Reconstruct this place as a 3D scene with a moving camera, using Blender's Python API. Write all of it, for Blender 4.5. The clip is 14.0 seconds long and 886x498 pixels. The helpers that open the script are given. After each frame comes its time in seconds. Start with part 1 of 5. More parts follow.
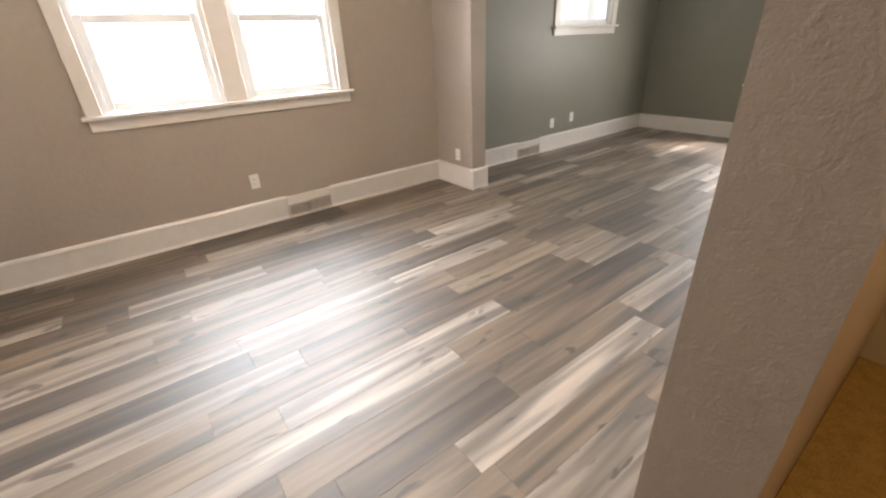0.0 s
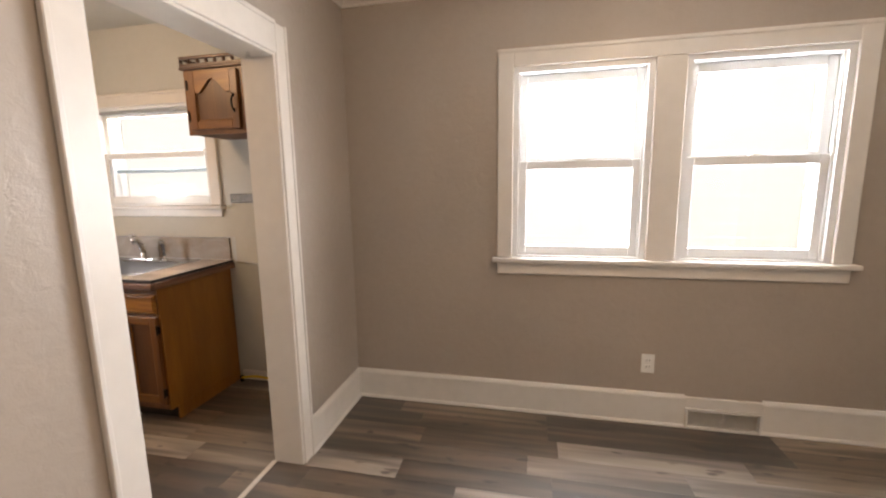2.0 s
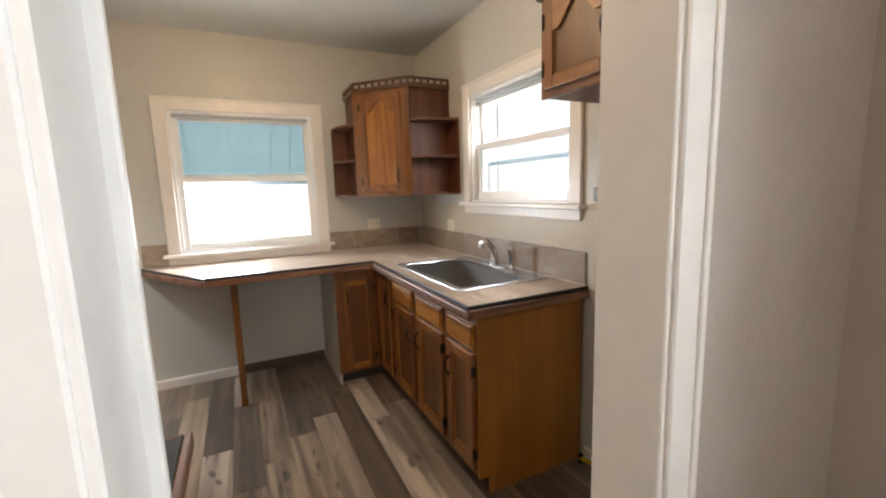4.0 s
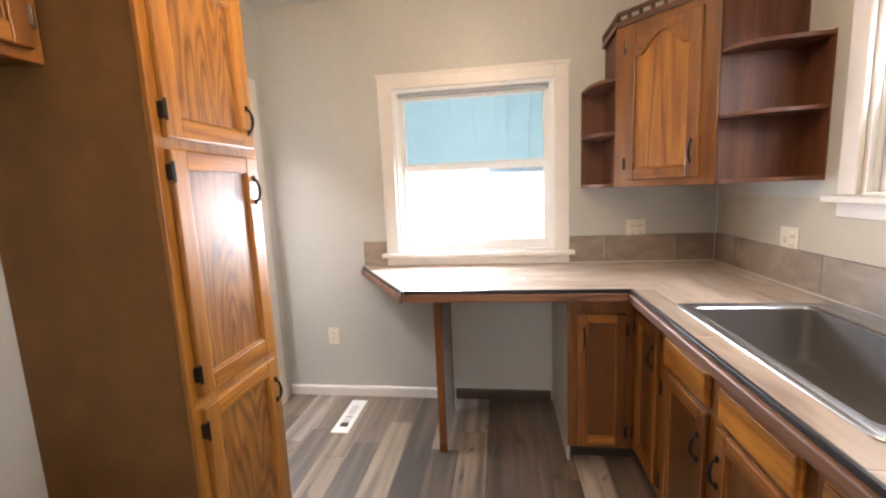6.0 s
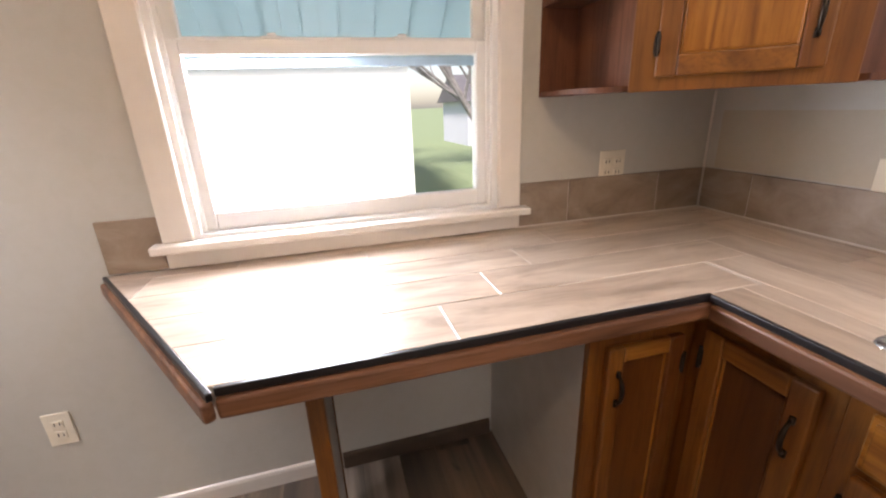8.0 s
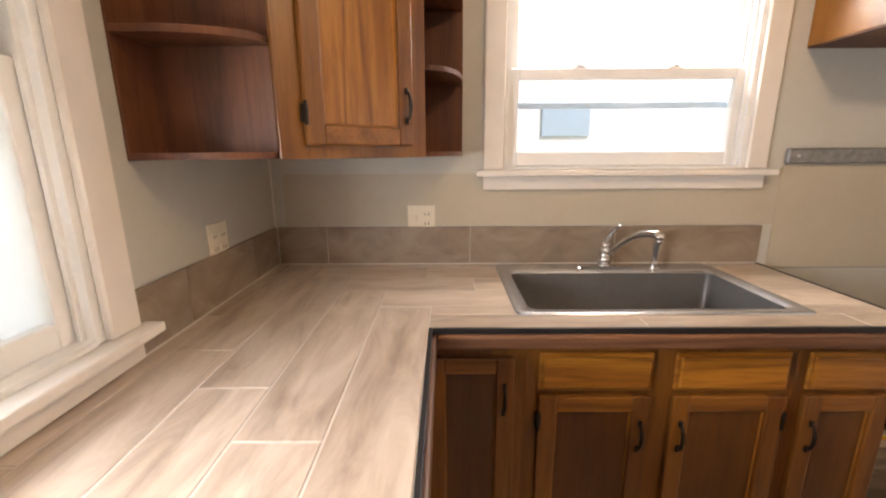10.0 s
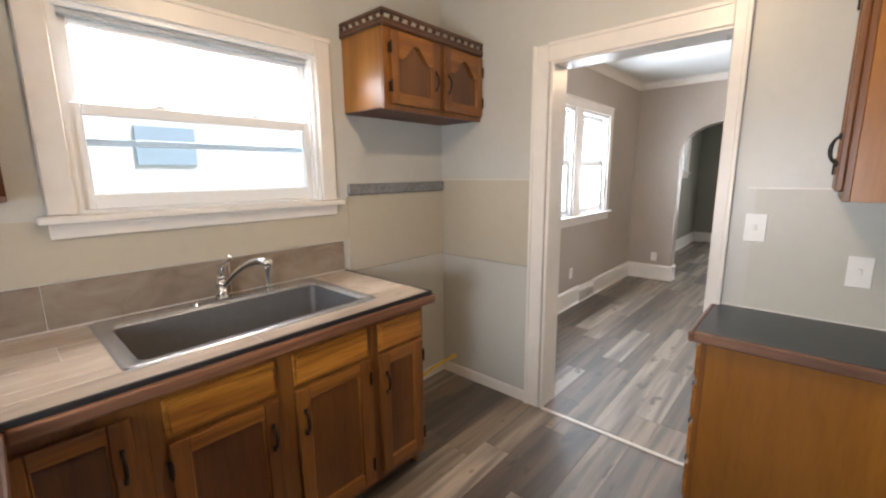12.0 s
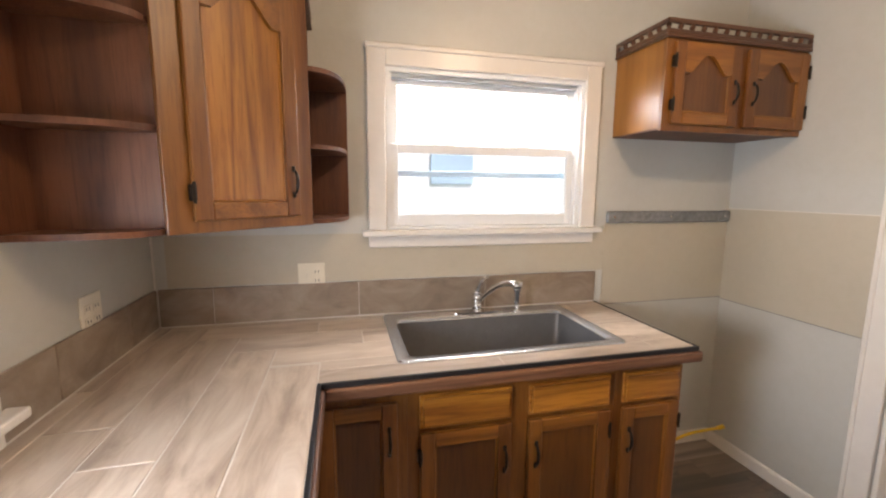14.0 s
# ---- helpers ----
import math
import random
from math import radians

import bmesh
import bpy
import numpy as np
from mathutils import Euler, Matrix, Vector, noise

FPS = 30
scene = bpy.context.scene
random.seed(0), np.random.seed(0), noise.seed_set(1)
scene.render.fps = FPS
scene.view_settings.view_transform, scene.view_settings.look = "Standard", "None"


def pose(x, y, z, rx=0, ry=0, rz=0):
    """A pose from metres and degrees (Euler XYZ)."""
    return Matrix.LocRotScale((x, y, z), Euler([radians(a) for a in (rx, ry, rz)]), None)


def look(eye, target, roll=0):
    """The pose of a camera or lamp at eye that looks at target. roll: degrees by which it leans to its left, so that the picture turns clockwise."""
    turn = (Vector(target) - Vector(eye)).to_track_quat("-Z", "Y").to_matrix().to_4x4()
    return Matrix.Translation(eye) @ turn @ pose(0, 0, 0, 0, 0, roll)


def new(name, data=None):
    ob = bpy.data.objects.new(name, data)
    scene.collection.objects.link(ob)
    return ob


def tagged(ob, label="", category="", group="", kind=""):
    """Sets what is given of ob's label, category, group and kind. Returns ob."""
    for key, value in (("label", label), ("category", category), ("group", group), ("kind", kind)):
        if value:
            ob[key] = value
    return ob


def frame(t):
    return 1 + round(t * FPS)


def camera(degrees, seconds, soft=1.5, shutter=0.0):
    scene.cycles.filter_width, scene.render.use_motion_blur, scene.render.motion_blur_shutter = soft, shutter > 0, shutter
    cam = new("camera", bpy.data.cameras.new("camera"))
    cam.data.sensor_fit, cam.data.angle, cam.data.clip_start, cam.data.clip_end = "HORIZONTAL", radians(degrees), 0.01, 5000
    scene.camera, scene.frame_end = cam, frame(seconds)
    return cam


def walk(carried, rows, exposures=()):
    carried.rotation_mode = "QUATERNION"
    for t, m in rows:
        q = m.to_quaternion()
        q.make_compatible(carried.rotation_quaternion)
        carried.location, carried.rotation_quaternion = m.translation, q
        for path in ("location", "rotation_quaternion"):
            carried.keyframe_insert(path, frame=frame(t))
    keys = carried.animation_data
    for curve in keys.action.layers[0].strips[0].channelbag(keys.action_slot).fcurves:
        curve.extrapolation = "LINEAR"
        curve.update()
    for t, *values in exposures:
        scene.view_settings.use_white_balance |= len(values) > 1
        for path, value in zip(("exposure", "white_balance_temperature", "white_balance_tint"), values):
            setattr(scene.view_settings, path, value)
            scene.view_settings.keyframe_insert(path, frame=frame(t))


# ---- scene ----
cam = camera(94.2, 14.0, soft=2.2)
PATH = [
    (0, (1.117, -3.529, 1.325), (2.172, -2.087, 0.426), -2.7),
    (0.5, (1.286, -3.363, 1.382), (2.029, -1.614, 0.758), -2.4),
    (1, (1.301, -3.155, 1.364), (1.686, -1.235, 0.956), -2.3),
    (1.5, (1.325, -2.838, 1.409), (1.324, -0.861, 1.107), -1.3),
    (2, (1.157, -2.498, 1.433), (0.734, -0.568, 1.126), -0.9),
    (2.5, (1.042, -2.176, 1.427), (0.208, -0.38, 1.149), -0.7),
    (3, (0.929, -1.829, 1.44), (-0.322, -0.296, 1.15), -0.9),
    (3.5, (0.731, -1.578, 1.423), (-0.834, -0.373, 1.109), -1.5),
    (4, (0.483, -1.427, 1.406), (-1.296, -0.558, 1.12), -1.8),
    (4.2, (0.423, -1.378, 1.428), (-1.419, -0.66, 1.124), -1.9),
    (6.3, (-0.599, -1.168, 1.397), (-2.524, -1.588, 1.054), -2.4),
    (6.5, (-0.697, -1.165, 1.406), (-2.6, -1.647, 1.025), -2.4),
    (7, (-1.015, -1.267, 1.362), (-2.922, -1.621, 0.874), -2.3),
    (7.2, (-1.164, -1.317, 1.358), (-3.078, -1.519, 0.813), -2.4),
    (9.3, (-2.154, -1.486, 1.336), (-3.115, 0.178, 0.781), -0.2),
    (9.5, (-2.186, -1.508, 1.354), (-2.88, 0.297, 0.841), -0.0),
    (10, (-2.319, -1.65, 1.386), (-2.329, 0.296, 0.928), -0.3),
    (10.5, (-2.289, -1.775, 1.423), (-1.826, 0.118, 0.974), -0.8),
    (11, (-2.272, -1.838, 1.428), (-1.437, -0.073, 0.996), -0.7),
    (11.5, (-2.306, -1.847, 1.434), (-1.116, -0.292, 1.03), -0.5),
    (12, (-2.303, -1.871, 1.443), (-0.84, -0.555, 1.085), -0.6),
    (12.5, (-2.288, -1.895, 1.479), (-0.618, -0.826, 1.217), -0.1),
    (13, (-2.303, -1.872, 1.522), (-0.757, -0.61, 1.391), -0.1),
    (13.5, (-2.283, -1.851, 1.515), (-1.202, -0.174, 1.378), -0.2),
    (14, (-2.279, -1.825, 1.495), (-1.807, 0.098, 1.214), 0.4),
]
EXPOSURE = [(0.0, 1.2, 7400, 19), (0.5, 0.95, 7400, 21), (1.0, 1.1, 7600, 21), (2.0, 0.6, 7800, 22), (2.5, 0.55, 7900, 22), (3.0, 0.7, 8200, 21), (3.5, 0.8, 7300, 17), (4.0, 0.75, 6900, 15), (6.3, 1.3, 6700, 19), (7.2, 1.2, 6700, 20), (9.3, 0.4, 7900, 31), (10.0, 0.85, 7600, 22), (10.5, 0.95, 7300, 20), (11.0, 0.9, 7000, 18), (12.0, 0.8, 6700, 16), (13.0, 0.65, 6400, 14), (14.0, 0.95, 6900, 19)]
walk(cam, [(t, look(eye, aim, roll)) for t, eye, aim, roll in PATH], EXPOSURE)

# ---- light ----
world = bpy.data.worlds.new("World")
scene.world = world
world.use_nodes = True
_w = world.node_tree
_w.nodes.clear()
_sky = _w.nodes.new("ShaderNodeTexSky")
_sky.sky_type = "NISHITA"
_sky.sun_disc = False
_sky.sun_elevation = radians(58)
_sky.sun_rotation = radians(100)
_sky.dust_density = 1.5
_sky.air_density = 1.0
_bg = _w.nodes.new("ShaderNodeBackground")
_bg.inputs[1].default_value = 0.13
_out = _w.nodes.new("ShaderNodeOutputWorld")
_w.links.new(_sky.outputs[0], _bg.inputs[0])
_w.links.new(_bg.outputs[0], _out.inputs[0])


def lamp(name, kind, energy, colour, m, size=0.1, size_y=None, spread=180):
    d = bpy.data.lights.new(name, kind)
    d.energy, d.color = energy, colour
    if kind == "AREA":
        d.shape, d.size, d.size_y = "RECTANGLE", size, size_y or size
        d.spread = radians(spread)
    elif kind == "SUN":
        d.angle = radians(size)
    else:
        d.shadow_soft_size = size
    ob = new(name, d)
    ob.matrix_world = m
    return ob


lamp("sun", "SUN", 5.0, (1.0, 0.97, 0.93), look((0, 0, 0), (-0.60, 0.42, -1.0)), 14)
DAY = (0.90, 0.96, 1.0)
# daylight through the windows
for _x in (1.40, 2.3075):
    lamp("daylight_dining_window", "AREA", 55, (0.72, 0.87, 1.0), look((_x, 0.27, 1.5425), (_x, -3.0, 1.5425)), 0.76, 1.10)
lamp("daylight_sink_window", "AREA", 8, DAY, look((-1.59, 0.20, 1.985), (-1.59, -1.0, 1.0)), 0.92, 0.07)
lamp("daylight_west_window", "AREA", 18, (0.80, 0.91, 1.0), look((-3.185, -1.550, 1.280), (0.0, -1.85, 1.0)), 0.47, 0.41, 160)
lamp("daylight_living_window", "AREA", 3.2, DAY, look((5.98, 0.156, 1.745), (5.98, -3.0, 1.745)), 1.02, 0.63)
lamp("daylight_front_window", "AREA", 34, DAY, look((7.75, -2.15, 1.35), (3.0, -2.1, 0.6)), 1.25, 1.3)
# added strip under the door head, brightens the closed leaf and the floor
lamp("fill_back_door", "AREA", 4.5, DAY, look((-2.47, -2.72, 1.990), (-2.35, -2.2, 0.0)), 0.68, 0.05, 85)
# warm ceiling lamps
WARM = (1.0, 0.74, 0.46)
lamp("kitchen_ceiling_bulb", "POINT", 16, WARM, pose(-1.40, -1.38, 2.42), 0.05)
lamp("dining_ceiling_bulb", "POINT", 13, WARM, pose(1.85, -1.75, 2.42), 0.12)
lamp("hall_bulb", "POINT", 9, (1.0, 0.66, 0.30), pose(2.4, -4.3, 1.9), 0.08)


# ---- materials ----
def material(name):
    m = bpy.data.materials.new(name)
    m.use_nodes = True
    nt = m.node_tree
    return m, nt, nt.nodes["Principled BSDF"]


def nd(nt, kind, **values):
    n = nt.nodes.new("ShaderNode" + kind)
    for k, v in values.items():
        n.inputs[k.replace("_", " ")].default_value = v
    return n


def coords(nt, scale=(1, 1, 1), space="Object"):
    tc = nt.nodes.new("ShaderNodeTexCoord")
    mp = nt.nodes.new("ShaderNodeMapping")
    mp.inputs["Scale"].default_value = scale
    nt.links.new(tc.outputs[space], mp.inputs["Vector"])
    return mp.outputs[0]


def shifted(nt, vec):
    """Moves the pattern by a chance amount for each object."""
    info = nt.nodes.new("ShaderNodeObjectInfo")
    mul = nt.nodes.new("ShaderNodeMath")
    mul.operation = "MULTIPLY"
    mul.inputs[1].default_value = 37.0
    nt.links.new(info.outputs["Random"], mul.inputs[0])
    add = nt.nodes.new("ShaderNodeVectorMath")
    add.operation = "ADD"
    nt.links.new(vec, add.inputs[0])
    nt.links.new(mul.outputs[0], add.inputs[1])
    return add.outputs[0], info.outputs["Random"]


def ramp(nt, fac, stops):
    r = nt.nodes.new("ShaderNodeValToRGB")
    el = r.color_ramp.elements
    while len(el) < len(stops):
        el.new(0.5)
    for e, (p, c) in zip(el, stops):
        e.position, e.color = p, (*c, 1)
    nt.links.new(fac, r.inputs[0])
    return r.outputs[0]


def noise_of(nt, vec, scale, detail=4.0, rough=0.55, distort=0.0):
    n = nd(nt, "TexNoise", Scale=scale, Detail=detail, Roughness=rough, Distortion=distort)
    nt.links.new(vec, n.inputs["Vector"])
    return n.outputs["Fac"]


def mix(nt, fac, a, b, mode="MIX"):
    m = nt.nodes.new("ShaderNodeMix")
    m.data_type, m.blend_type = "RGBA", mode
    for sock, v in ((m.inputs[0], fac), (m.inputs[6], a), (m.inputs[7], b)):
        if isinstance(v, (int, float)):
            sock.default_value = v
        elif isinstance(v, tuple):
            sock.default_value = (*v, 1)
        else:
            nt.links.new(v, sock)
    return m.outputs[2]


def bump(nt, bsdf, height, strength, distance):
    b = nd(nt, "Bump", Strength=strength, Distance=distance)
    nt.links.new(height, b.inputs["Height"])
    nt.links.new(b.outputs[0], bsdf.inputs["Normal"])


def plain(name, colour, rough=0.5, metal=0.0, grain=0.06, scale=30.0, bumps=0.0):
    """One colour with faint mottling at two scales."""
    m, nt, b = material(name)
    v = coords(nt)
    f = noise_of(nt, v, scale)
    g = noise_of(nt, v, scale * 0.12, 3.0)
    c1 = tuple(c * (1 - grain) for c in colour)
    c2 = tuple(min(1, c * (1 + grain)) for c in colour)
    fine = ramp(nt, f, [(0.3, c1), (0.7, c2)])
    broad = ramp(nt, g, [(0.3, (1 - grain,) * 3), (0.7, (1, 1, 1))])
    nt.links.new(mix(nt, 1.0, fine, broad, "MULTIPLY"), b.inputs["Base Color"])
    b.inputs["Roughness"].default_value, b.inputs["Metallic"].default_value = rough, metal
    if bumps:
        bump(nt, b, f, bumps, 0.004)
    return m


def wall_paint(name, colour, rough=0.5, lumps=0.35):
    """Rolled paint over old plaster: orange peel, a few trowel ridges."""
    m, nt, b = material(name)
    v = coords(nt)
    fine = noise_of(nt, v, 160.0, 3.0)
    mid = noise_of(nt, v, 22.0, 4.0, 0.6, 0.6)
    broad = noise_of(nt, v, 1.3, 3.0)
    c = ramp(nt, broad, [(0.25, tuple(x * 0.94 for x in colour)), (0.75, tuple(min(1, x * 1.04) for x in colour))])
    scuff = ramp(nt, mid, [(0.35, (0.97, 0.97, 0.96)), (0.6, (1, 1, 1))])
    nt.links.new(mix(nt, 1.0, c, scuff, "MULTIPLY"), b.inputs["Base Color"])
    b.inputs["Roughness"].default_value = rough
    add = nt.nodes.new("ShaderNodeMath")
    add.operation = "MULTIPLY_ADD"
    add.inputs[1].default_value = 0.25
    nt.links.new(fine, add.inputs[0])
    nt.links.new(mid, add.inputs[2])
    bump(nt, b, add.outputs[0], lumps, 0.0035)
    return m


def wood(name, dark, light, axis="Z", rough=0.38, ring=14.0, contrast=1.0, stretch=(11, 0.7), wave=0.25, pore=0.75):
    """Oak: long pores, cathedral figure and broad tone drift, along one axis."""
    m, nt, b = material(name)
    w_, l_ = stretch
    st = {"X": (l_, w_, w_), "Y": (w_, l_, w_), "Z": (w_, w_, l_)}[axis]
    v, rnd = shifted(nt, coords(nt, st))
    fig = noise_of(nt, v, 0.8, 2.0, 0.5, wave)
    sine = nt.nodes.new("ShaderNodeMath")
    sine.operation = "MULTIPLY"
    sine.inputs[1].default_value = ring
    nt.links.new(fig, sine.inputs[0])
    frac = nt.nodes.new("ShaderNodeMath")
    frac.operation = "PINGPONG"
    frac.inputs[1].default_value = 1.0
    nt.links.new(sine.outputs[0], frac.inputs[0])
    pores = noise_of(nt, v, 9.0, 5.0, 0.7)
    tone = noise_of(nt, v, 0.35, 2.0)
    mid = tuple((a + c) / 2 for a, c in zip(dark, light))
    base = ramp(nt, frac.outputs[0], [(0.0, tuple(a + (c - a) * (1 - contrast) * 0.6 for a, c in zip(dark, mid))), (0.35, mid), (0.8, light)])
    streak = ramp(nt, pores, [(0.34, (0.58, 0.47, 0.34)), (0.54, (1, 1, 1))])
    drift = ramp(nt, tone, [(0.3, (0.82, 0.8, 0.78)), (0.7, (1.08, 1.06, 1.02))])
    c = mix(nt, pore, base, streak, "MULTIPLY")
    c = mix(nt, 1.0, c, drift, "MULTIPLY")
    nt.links.new(c, b.inputs["Base Color"])
    rr = nt.nodes.new("ShaderNodeMapRange")
    rr.inputs["To Min"].default_value, rr.inputs["To Max"].default_value = rough + 0.12, rough - 0.05
    nt.links.new(pores, rr.inputs["Value"])
    nt.links.new(rr.outputs[0], b.inputs["Roughness"])
    b.inputs["Coat Weight"].default_value, b.inputs["Coat Roughness"].default_value = 0.25, 0.32
    bump(nt, b, pores, 0.12, 0.002)
    return m


def plank_material():
    """Grey-brown vinyl plank, each board its own tone, with grain, knots and limed streaks."""
    m, nt, b = material("vinyl_plank")
    v0 = coords(nt, (0.8, 12.0, 1.0))
    v, rnd = shifted(nt, v0)
    kv, _ = shifted(nt, coords(nt, (1.3, 4.0, 1.0)))
    grain = noise_of(nt, v, 5.0, 6.0, 0.65, 0.5)
    wide = noise_of(nt, v, 0.8, 2.5, 0.5, 1.0)
    knots = noise_of(nt, kv, 4.2, 2.0, 0.4, 0.4)
    tone = ramp(nt, rnd, [(0.0, (0.060, 0.040, 0.026)), (0.35, (0.108, 0.076, 0.050)), (0.65, (0.162, 0.122, 0.085)), (0.86, (0.225, 0.188, 0.156)), (1.0, (0.33, 0.288, 0.25))])
    g = ramp(nt, grain, [(0.28, (0.80, 0.78, 0.76)), (0.5, (0.99, 0.98, 0.98)), (0.72, (1.10, 1.10, 1.09))])
    w = ramp(nt, wide, [(0.32, (0.70, 0.68, 0.66)), (0.5, (0.99, 0.98, 0.97)), (0.66, (1.30, 1.29, 1.27))])
    k = ramp(nt, knots, [(0.28, (0.18, 0.14, 0.12)), (0.35, (1, 1, 1))])
    c = mix(nt, 0.9, tone, g, "MULTIPLY")
    c = mix(nt, 0.9, c, w, "MULTIPLY")
    c = mix(nt, 0.85, c, k, "MULTIPLY")
    sv, _ = shifted(nt, coords(nt, (1.1, 17.0, 1.0)))
    strips = noise_of(nt, sv, 1.0, 1.5, 0.45, 0.3)
    c = mix(nt, 0.9, c, ramp(nt, strips, [(0.36, (0.50, 0.48, 0.46)), (0.48, (0.95, 0.94, 0.93)), (0.60, (1.60, 1.59, 1.58))]), "MULTIPLY")
    nt.links.new(c, b.inputs["Base Color"])
    rr = nt.nodes.new("ShaderNodeMapRange")
    rr.inputs["To Min"].default_value, rr.inputs["To Max"].default_value = 0.60, 0.48
    nt.links.new(grain, rr.inputs["Value"])
    nt.links.new(rr.outputs[0], b.inputs["Roughness"])
    b.inputs["Specular IOR Level"].default_value = 1.0
    b.inputs["Coat Weight"].default_value, b.inputs["Coat Roughness"].default_value = 1.0, 0.58
    bump(nt, b, grain, 0.10, 0.0012)
    return m


def tile_material(name, axis, stops, streak=1.0, rough=0.35):
    """Wood-look porcelain: soft streaks along the tile and a tone for each piece."""
    m, nt, b = material(name)
    sc = {"X": (1.1, 5.5, 4.0), "Y": (5.5, 1.1, 4.0), "N": (2.0, 2.0, 3.5)}[axis]
    v, rnd = shifted(nt, coords(nt, sc))
    g = noise_of(nt, v, 3.0, 6.0, 0.62, 0.7)
    w = noise_of(nt, v, 0.7, 3.0, 0.5, 0.8)
    c = ramp(nt, g, [(0.25, stops[0]), (0.5, stops[1]), (0.75, stops[2])])
    d = ramp(nt, w, [(0.3, (0.80, 0.78, 0.76)), (0.65, (1.05, 1.05, 1.05))])
    t = ramp(nt, rnd, [(0.0, (0.88, 0.87, 0.86)), (1.0, (1.08, 1.07, 1.06))])
    c = mix(nt, streak, c, d, "MULTIPLY")
    c = mix(nt, 1.0, c, t, "MULTIPLY")
    nt.links.new(c, b.inputs["Base Color"])
    b.inputs["Roughness"].default_value = rough
    b.inputs["Specular IOR Level"].default_value = 0.85
    bump(nt, b, g, 0.08, 0.001)
    return m


def glass_material():
    m, nt, b = material("window_glass")
    nt.nodes.remove(b)
    tr, gl = nt.nodes.new("ShaderNodeBsdfTransparent"), nd(nt, "BsdfGlossy", Roughness=0.02)
    lw = nd(nt, "LayerWeight", Blend=0.5)
    pw = nt.nodes.new("ShaderNodeMath")
    pw.operation = "POWER"
    pw.inputs[1].default_value = 4.0
    sc = nt.nodes.new("ShaderNodeMath")
    sc.operation = "MULTIPLY_ADD"
    sc.inputs[1].default_value, sc.inputs[2].default_value = 0.5, 0.035
    mx = nt.nodes.new("ShaderNodeMixShader")
    nt.links.new(lw.outputs["Facing"], pw.inputs[0])
    nt.links.new(pw.outputs[0], sc.inputs[0])
    nt.links.new(sc.outputs[0], mx.inputs[0])
    nt.links.new(tr.outputs[0], mx.inputs[1])
    nt.links.new(gl.outputs[0], mx.inputs[2])
    nt.links.new(mx.outputs[0], nt.nodes["Material Output"].inputs[0])
    return m


def glowing(name, colour, strength):
    m, nt, b = material(name)
    b.inputs["Emission Color"].default_value = (*colour, 1)
    b.inputs["Emission Strength"].default_value = strength
    return m


DINING_PAINT = wall_paint("taupe_wall_paint", (0.41, 0.35, 0.298), 0.42, 0.62)
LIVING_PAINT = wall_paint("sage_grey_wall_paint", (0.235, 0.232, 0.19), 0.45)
KITCHEN_PAINT = wall_paint("light_grey_wall_paint", (0.52, 0.515, 0.48), 0.36, 0.2)
BEIGE_PAINT = wall_paint("old_beige_wall_paint", (0.49, 0.44, 0.35), 0.42, 0.2)
KITCHEN_CEILING = wall_paint("grey_white_ceiling_paint", (0.58, 0.58, 0.55), 0.6, 0.15)
CEILING_PAINT = wall_paint("ceiling_paint", (0.74, 0.74, 0.72), 0.6, 0.15)
TRIM = plain("white_trim_paint", (0.73, 0.69, 0.64), 0.32, grain=0.03, scale=14)
VINYL = plain("white_window_vinyl", (0.82, 0.83, 0.83), 0.3, grain=0.02)
PLANK = plank_material()
SUBFLOOR = plain("dark_joint", (0.035, 0.03, 0.026), 0.8)
# Lit copy of the honey oak: the light on the pantry is in the colour.
OAK_LIT = wood("lit_oak_upright", (0.25, 0.095, 0.013), (0.39, 0.165, 0.026), "Z", 0.32, ring=6.0)
# Toned below the lit copy; carries the shade on the cabinet fronts.
OAK = wood("honey_oak_upright", (0.14, 0.045, 0.0055), (0.215, 0.080, 0.011), "Z", ring=5.0)
OAK_X = wood("honey_oak_lengthwise", (0.17, 0.057, 0.006), (0.27, 0.104, 0.014), "X", ring=7.0)
# Lengthwise oak with the gloss highlights of drawers and pantry rails coloured in.
OAK_DRAWER = wood("lit_oak_lengthwise", (0.25, 0.087, 0.010), (0.44, 0.180, 0.024), "X", 0.28, ring=12.0, wave=0.5)
OAK_Y = wood("honey_oak_crosswise", (0.22, 0.078, 0.009), (0.38, 0.155, 0.024), "Y", ring=7.0)
# Plain dark veneer, lowered further so the tone holds the doors' shade.
OAK_PANEL = wood("dark_shaded_veneer", (0.085, 0.027, 0.0035), (0.135, 0.047, 0.0065), "Z", ring=5.0)
OAK_LIGHT = wood("golden_oak_veneer", (0.22, 0.076, 0.009), (0.40, 0.165, 0.026), "Z", 0.32, ring=16.0, stretch=(8, 0.6), wave=0.3)
OAK_SIDE = wood("smooth_oak_side", (0.235, 0.090, 0.011), (0.33, 0.132, 0.018), "Z", 0.3, 5.0, 0.4, (6, 0.8), 0.4, 0.3)
OAK_FLAME = wood("flame_figured_oak", (0.15, 0.052, 0.008), (0.34, 0.140, 0.024), "Z", ring=58.0, stretch=(5.5, 0.8), wave=0.2)
# Red-brown wood, darkened to include the shadows between the open shelves.
REDWOOD = wood("shaded_red_brown_wood", (0.078, 0.024, 0.010), (0.140, 0.048, 0.019), "Z", 0.5, 6.0, 0.6)
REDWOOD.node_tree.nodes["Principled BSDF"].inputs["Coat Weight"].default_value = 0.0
BROWN_SIDE = plain("brown_laminate_side", (0.165, 0.074, 0.021), 0.6, grain=0.14, scale=9)
BROWN_SIDE.node_tree.nodes["Principled BSDF"].inputs["Specular IOR Level"].default_value = 0.2
